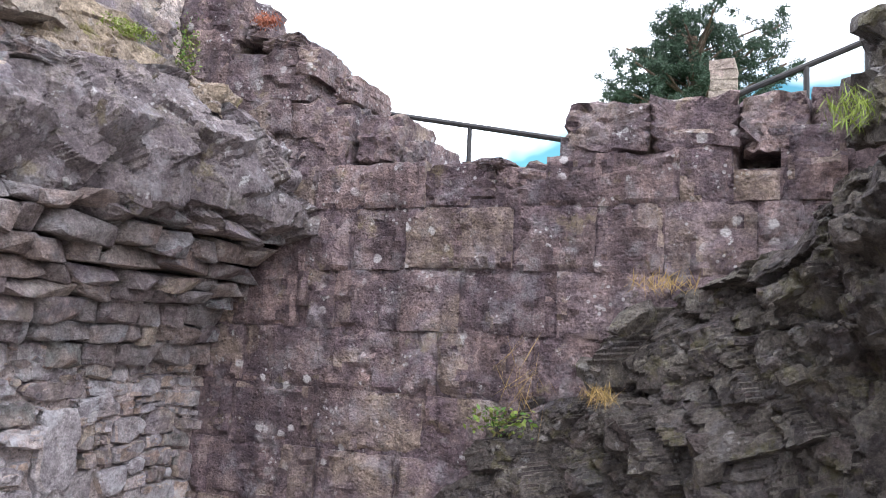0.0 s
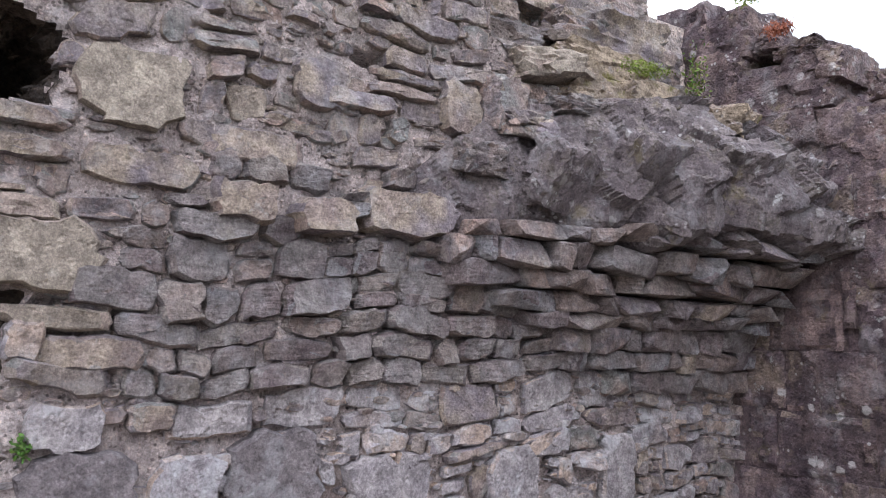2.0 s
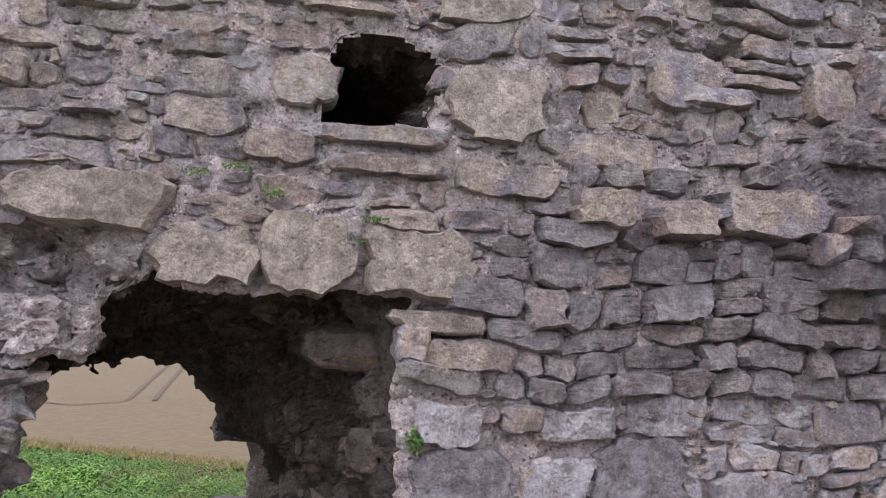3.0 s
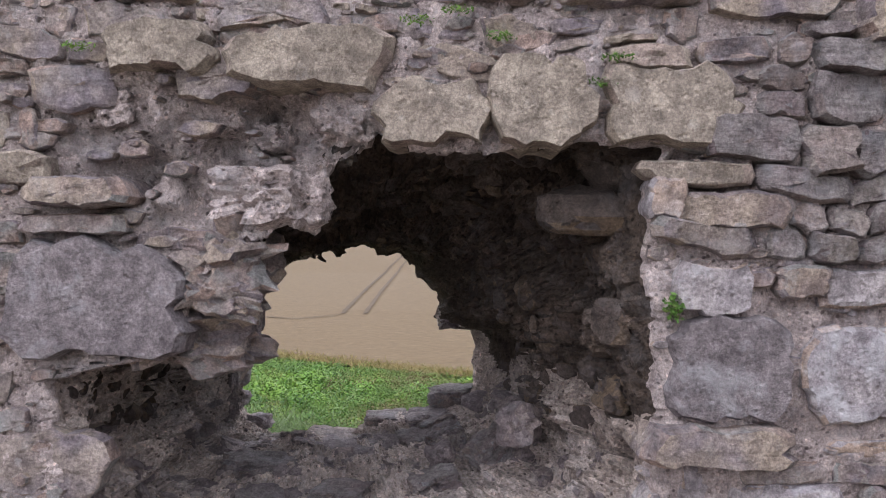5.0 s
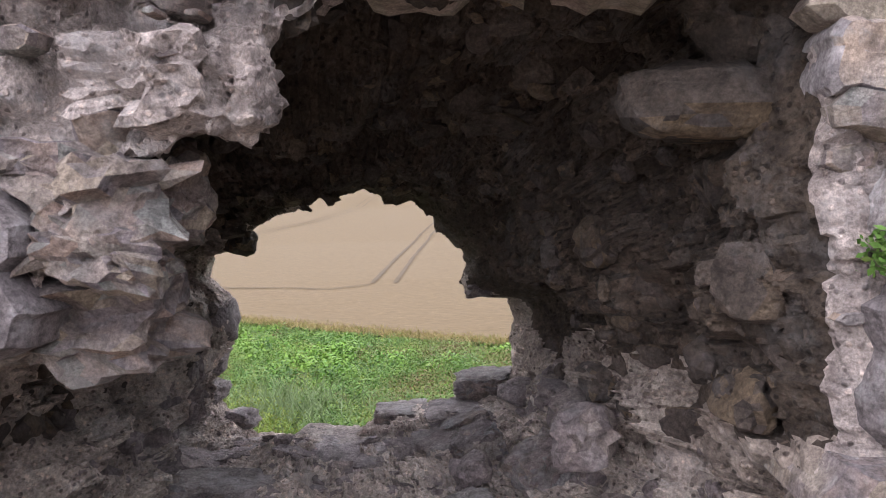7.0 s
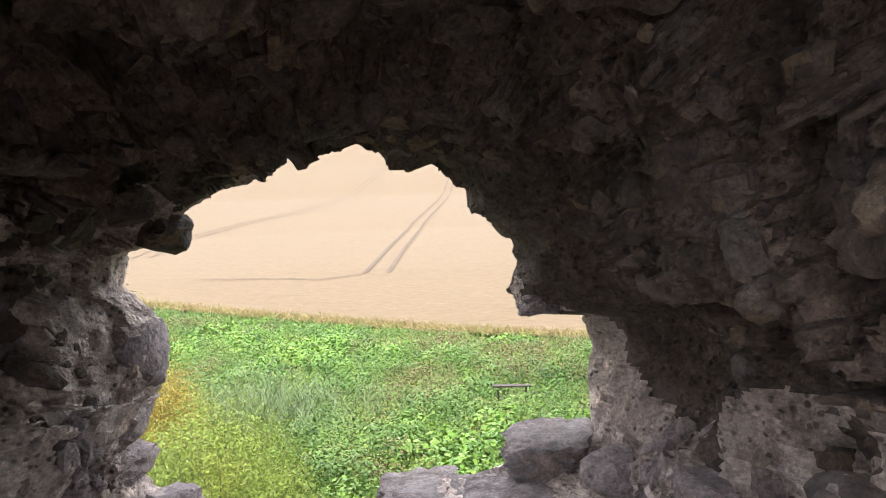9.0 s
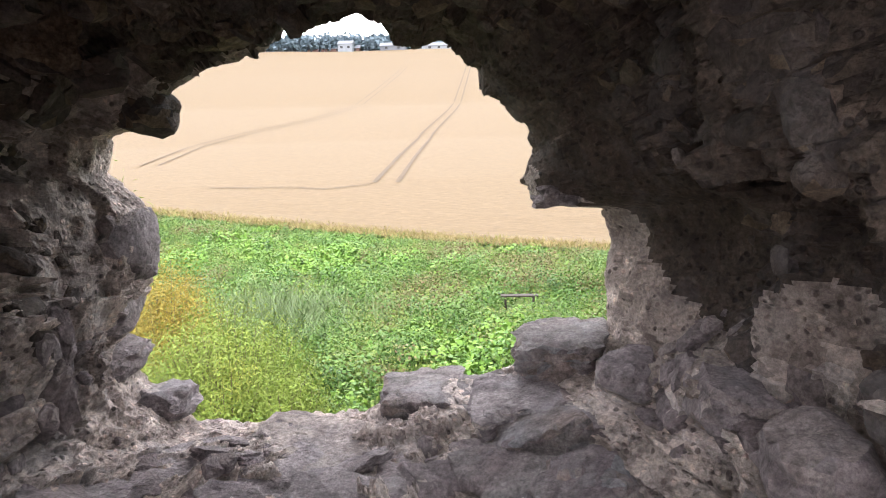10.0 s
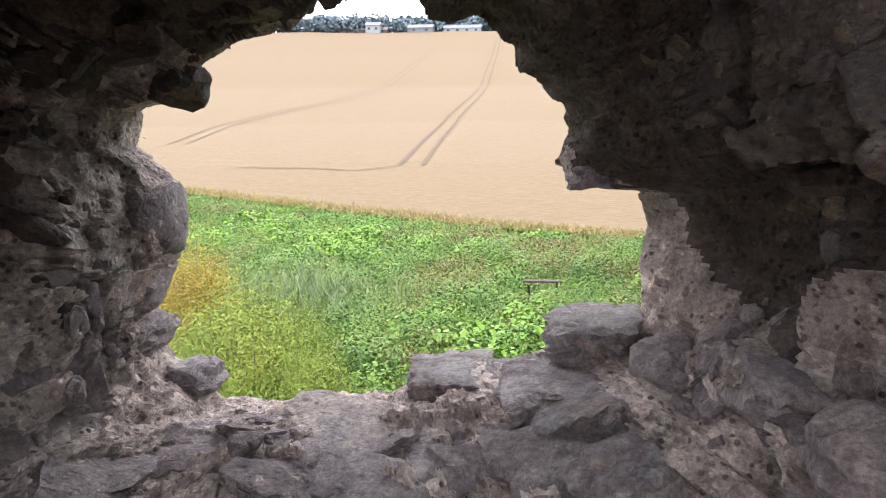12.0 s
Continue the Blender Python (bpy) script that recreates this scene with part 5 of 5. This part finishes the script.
def skyline():
    """Farm sheds and a belt of trees on the crest of the field."""
    rs = np.random.RandomState(12)
    # pale blue tones put the haze of distance into the leaf colour
    m_wood = plain_material("hazed_far_trees", [(0.09, 0.125, 0.15), (0.12, 0.155, 0.18), (0.10, 0.135, 0.16)], 0.9, 0.2, 0, True)
    pts, sz = [], []
    for i in range(260):
        u = rs.rand()
        x, y = -430 - 45 * u - 6 * rs.rand(), -190 + 180 * u
        base = land_height(np.array([x]), np.array([y]))[0]
        h, w = 4 + 6 * rs.rand(), 5 + 4 * rs.rand()
        m = 130
        v = rs.normal(size=(m, 3))
        v /= np.linalg.norm(v, axis=1, keepdims=True)
        v *= rs.rand(m, 1) ** 0.4
        pts.append(np.array([x, y, base + h * 0.6]) + v * [w * 0.6, w * 0.6, h * 0.55])
        sz.append(1.4 + 1.2 * rs.rand(m))
    tagged(quads("woodland", np.concatenate(pts), np.concatenate(sz), m_wood, None, 0.7, 0, 3), "belt of distant trees on the skyline, with blue haze in their colour", "trees", kind="stuff")
    white, red, grey = (plain_material(*a) for a in (("white_cladding", [(0.17, 0.18, 0.20), (0.22, 0.23, 0.25)], 0.6, 0.5), ("red_brick_far", [(0.12, 0.07, 0.06), (0.15, 0.085, 0.07)], 0.9, 0.5), ("slate_roof", [(0.10, 0.105, 0.12), (0.14, 0.145, 0.16)], 0.7, 0.4)))
    for name, x, y, w, h, wall, label in (("farm_shed", -462, -39, 21, 2.4, white, "long white farm shed on the crest of a field"), ("barn", -455, -62, 14, 2.6, grey, "grey barn with a pitched roof on a field's crest"),
                                          ("farmhouse", -455, -101, 40, 1.6, red, "low red brick farm range on a field's crest"), ("farmhouse", -450, -88, 8, 4.0, white, "white farmhouse with a slate roof on a field's crest")):
        root = tagged(new(name), label, "building")
        z = land_height(np.array([float(x)]), np.array([float(y)]))[0]
        root.location = (x, y, z)
        bm = bmesh.new()
        bmesh.ops.create_cube(bm, size=1, matrix=Matrix.LocRotScale((0, 0, h / 2 - 0.5), None, (8, w, h + 1)))
        part("wall", bm, wall, root)
        bm = bmesh.new()
        vs = [bm.verts.new(q) for q in ((-4.4, -w / 2 - 0.4, h), (4.4, -w / 2 - 0.4, h), (0, -w / 2 - 0.4, h + 2), (-4.4, w / 2 + 0.4, h), (4.4, w / 2 + 0.4, h), (0, w / 2 + 0.4, h + 2))]
        for f in ((0, 1, 2), (5, 4, 3), (1, 4, 5, 2), (3, 0, 2, 5), (0, 3, 4, 1)):
            bm.faces.new([vs[i] for i in f])
        part("roof", bm, grey, root)
        for i in range(max(2, int(w / 5))):
            bm = bmesh.new()
            bmesh.ops.create_cube(bm, size=1, matrix=Matrix.LocRotScale((4.03, -w / 2 + (i + 0.5) * w / max(2, int(w / 5)), h * 0.55), None, (0.1, 1.4, 1.2)))
            part("window", bm, m_rail, root)


skyline()


# ---- above the north wall ----
def tube(bm, a, b, r, sides=8):
    a, b = Vector(a), Vector(b)
    q = (b - a).to_track_quat("Z", "Y")
    ends = [[bm.verts.new(p + q @ Vector((r * math.cos(6.283 * i / sides), r * math.sin(6.283 * i / sides), 0))) for i in range(sides)] for p in (a, b)]
    for i in range(sides):
        bm.faces.new((ends[0][i], ends[0][(i + 1) % sides], ends[1][(i + 1) % sides], ends[1][i]))
    bm.faces.new(ends[0][::-1])
    bm.faces.new(ends[1])


def railing(name, runs, posts, low, label):
    root = tagged(new(name), label, "railing")
    root.location = posts[0]
    o = Vector(posts[0])
    for a, b in runs:
        bm = bmesh.new()
        tube(bm, Vector(a) - o, Vector(b) - o, 0.017)
        part("rail", bm, m_rail, root)
    for x, y, z in posts:
        bm = bmesh.new()
        tube(bm, Vector((x, y, low)) - o, Vector((x, y, z)) - o, 0.015)
        part("post", bm, m_rail, root)


railing("handrail", [((-2.35, 4.3, 2.98), (-0.85, 4.3, 2.68)), ((-2.35, 4.3, 2.72), (-0.85, 4.3, 2.42))], [(-1.62, 4.3, 2.83), (-0.97, 4.3, 2.70)], 2.2, "dark painted steel handrail behind a broken sandstone wall")
railing("handrail", [((-0.25, 4.3, 2.86), (0.50, 4.3, 3.15))], [(0.22, 4.3, 3.04), (0.50, 4.3, 3.15)], 2.4, "dark painted steel handrail climbing over the wall top")


def terrace():
    bm = bmesh.new()
    bmesh.ops.create_cube(bm, size=1, matrix=Matrix.LocRotScale((-1.0, 24.6, 0.6), None, (60, 40, 2.6)))
    bmesh.ops.subdivide_edges(bm, edges=bm.edges[:], cuts=6, use_grid_fill=True)
    for v in bm.verts:
        v.co.z += 0.05 * math.sin(v.co.x * 3) * math.sin(v.co.y * 2) 
    tagged(part("terrace", bm, m_ground), "grassy upper ground behind the sandstone wall", "ground", kind="structure")


terrace()


def pine():
    rs = np.random.RandomState(31)
    root = tagged(new("pine_tree"), "dark green spreading pine beyond the ruined wall", "tree")
    root.location = (-1.9, 25, 1.8)
    bm = bmesh.new()
    tube(bm, (0, 0, 0), (0.1, 0, 6.2), 0.22, 10)
    tube(bm, (0.1, 0, 6.2), (-0.1, 0, 9.4), 0.15, 10)
    tips = []
    for i in range(95):
        a, h = rs.rand() * 6.283, 6.1 + 4.0 * rs.rand()
        reach = (0.6 + 2.4 * rs.rand()) * (1 - 0.10 * abs(h - 8.0) ** 1.5)
        tip = (0.15 + reach * math.cos(a), reach * math.sin(a), h + 0.5 * rs.rand())
        tube(bm, (0, 0, h - 0.7), tip, 0.035, 6)
        tips.append(tip)
    for t in ((-2.4, 0, 7.6), (-2.0, 0.4, 8.0), (-1.7, -0.4, 7.5), (-2.7, 0.2, 7.4)):
        tube(bm, (0, 0, 6.8), t, 0.04, 6)
        tips.append(t)
    part("trunk", bm, m_bark, root)
    pts = []
    for t in tips:
        for _ in range(7):
            c = np.array(t) + rs.normal(size=3) * [0.34, 0.34, 0.24]
            m = 130
            v = rs.normal(size=(m, 3))
            v /= np.linalg.norm(v, axis=1, keepdims=True)
            pts.append(c + v * rs.rand(m, 1) ** 0.5 * 0.22)
    p = np.concatenate(pts)
    quads("crown", p, 0.13 * (0.6 + 0.8 * rs.rand(len(p))), m_pine, root, 0.22, 0.3, 5)


pine()


def chimney_stack():
    root = tagged(new("stone_pillar"), "stump of a layered pale stone pillar before a pine", "pillar")
    root.location = (-0.26, 6.0, 1.9)
    rnd = random.Random(3)
    for i in range(23):
        block("course", (rnd.uniform(-0.012, 0.012), 0, 0.04 + i * 0.077), (0.27 - 0.004 * i, 0.25, 0.08), m_lintel, root, rnd, (0, 0, rnd.uniform(-6, 6)), 0.06, 0.05)


chimney_stack()


# ---- weeds in the joints ----
def tuft(name, place, spread, count, length, mat, label, seed, upright=0.8, slim=0.12):
    rs = np.random.RandomState(seed)
    p = (rs.rand(count, 3) + rs.rand(count, 3) - 1) * np.array(spread) * 1.6
    ob = quads(name, p, length * (0.4 + 0.9 * rs.rand(count)), mat, None, slim, upright, seed)
    ob.location = place
    tagged(ob, label, "plant", kind="stuff")


for i, (y, z) in enumerate([(-0.63, 2.10), (-0.51, 2.13), (-0.38, 2.05), (-0.03, 1.985), (-0.07, 1.91), (-1.66, 2.03)]):
    tuft("weed", (-2.97, y, z), (0.012, 0.035, 0.012), 90, 0.015, m_leaf, "small green weed growing in a mortar joint", 60 + i, 0.3, 0.4)
tuft("fern", (-2.98, 0.135, 1.25), (0.02, 0.02, 0.03), 120, 0.020, m_bramble, "small dark green fern in the jamb of the breach", 70, 0.2, 0.5)
tuft("dry_grass_tuft", (-0.38, 3.40, 1.84), (0.10, 0.03, 0.02), 130, 0.10, m_dry, "tuft of dry yellow grass on the rock ledge", 71, 0.8, 0.03)
tuft("dry_grass_tuft", (-0.62, 3.28, 1.36), (0.06, 0.03, 0.02), 110, 0.10, m_dry, "tuft of dry yellow grass on the rock ledge", 72, 0.8, 0.03)
tuft("grass_tuft", (0.29, 3.0, 2.44), (0.06, 0.05, 0.05), 170, 0.09, m_grass, "bright green grass tuft on top of the bedrock", 73, 0.8, 0.05)
tuft("nettle", (-1.12, 3.55, 1.19), (0.12, 0.04, 0.05), 190, 0.035, m_leaf, "green weeds at the foot of the sandstone wall", 74, 0.2, 0.5)
tuft("weed_stalk", (-1.02, 3.56, 1.35), (0.09, 0.03, 0.12), 40, 0.20, m_dry, "thin dry weed stalks against the sandstone wall", 75, 0.95, 0.015)
tuft("ivy", (-3.02, 3.42, 3.10), (0.05, 0.05, 0.16), 330, 0.026, m_leaf, "trailing dark green weed down the broken wall", 76, 0.2, 0.5)
tuft("moss", (-2.90, 2.85, 3.02), (0.06, 0.12, 0.02), 700, 0.018, m_grass, "yellow-green moss cushion on broken stones", 77, 0.4, 0.4)
tuft("rusty_weed", (-2.62, 3.60, 3.33), (0.06, 0.04, 0.03), 380, 0.028, m_rust, "rust-red dry weed on the broken wall top", 78, 0.5, 0.3)
tuft("weed", (-2.80, 3.62, 3.60), (0.08, 0.04, 0.04), 300, 0.035, m_grass, "green weed sprouting from the wall top", 79, 0.5, 0.3)

face_stones()
lay_stones()
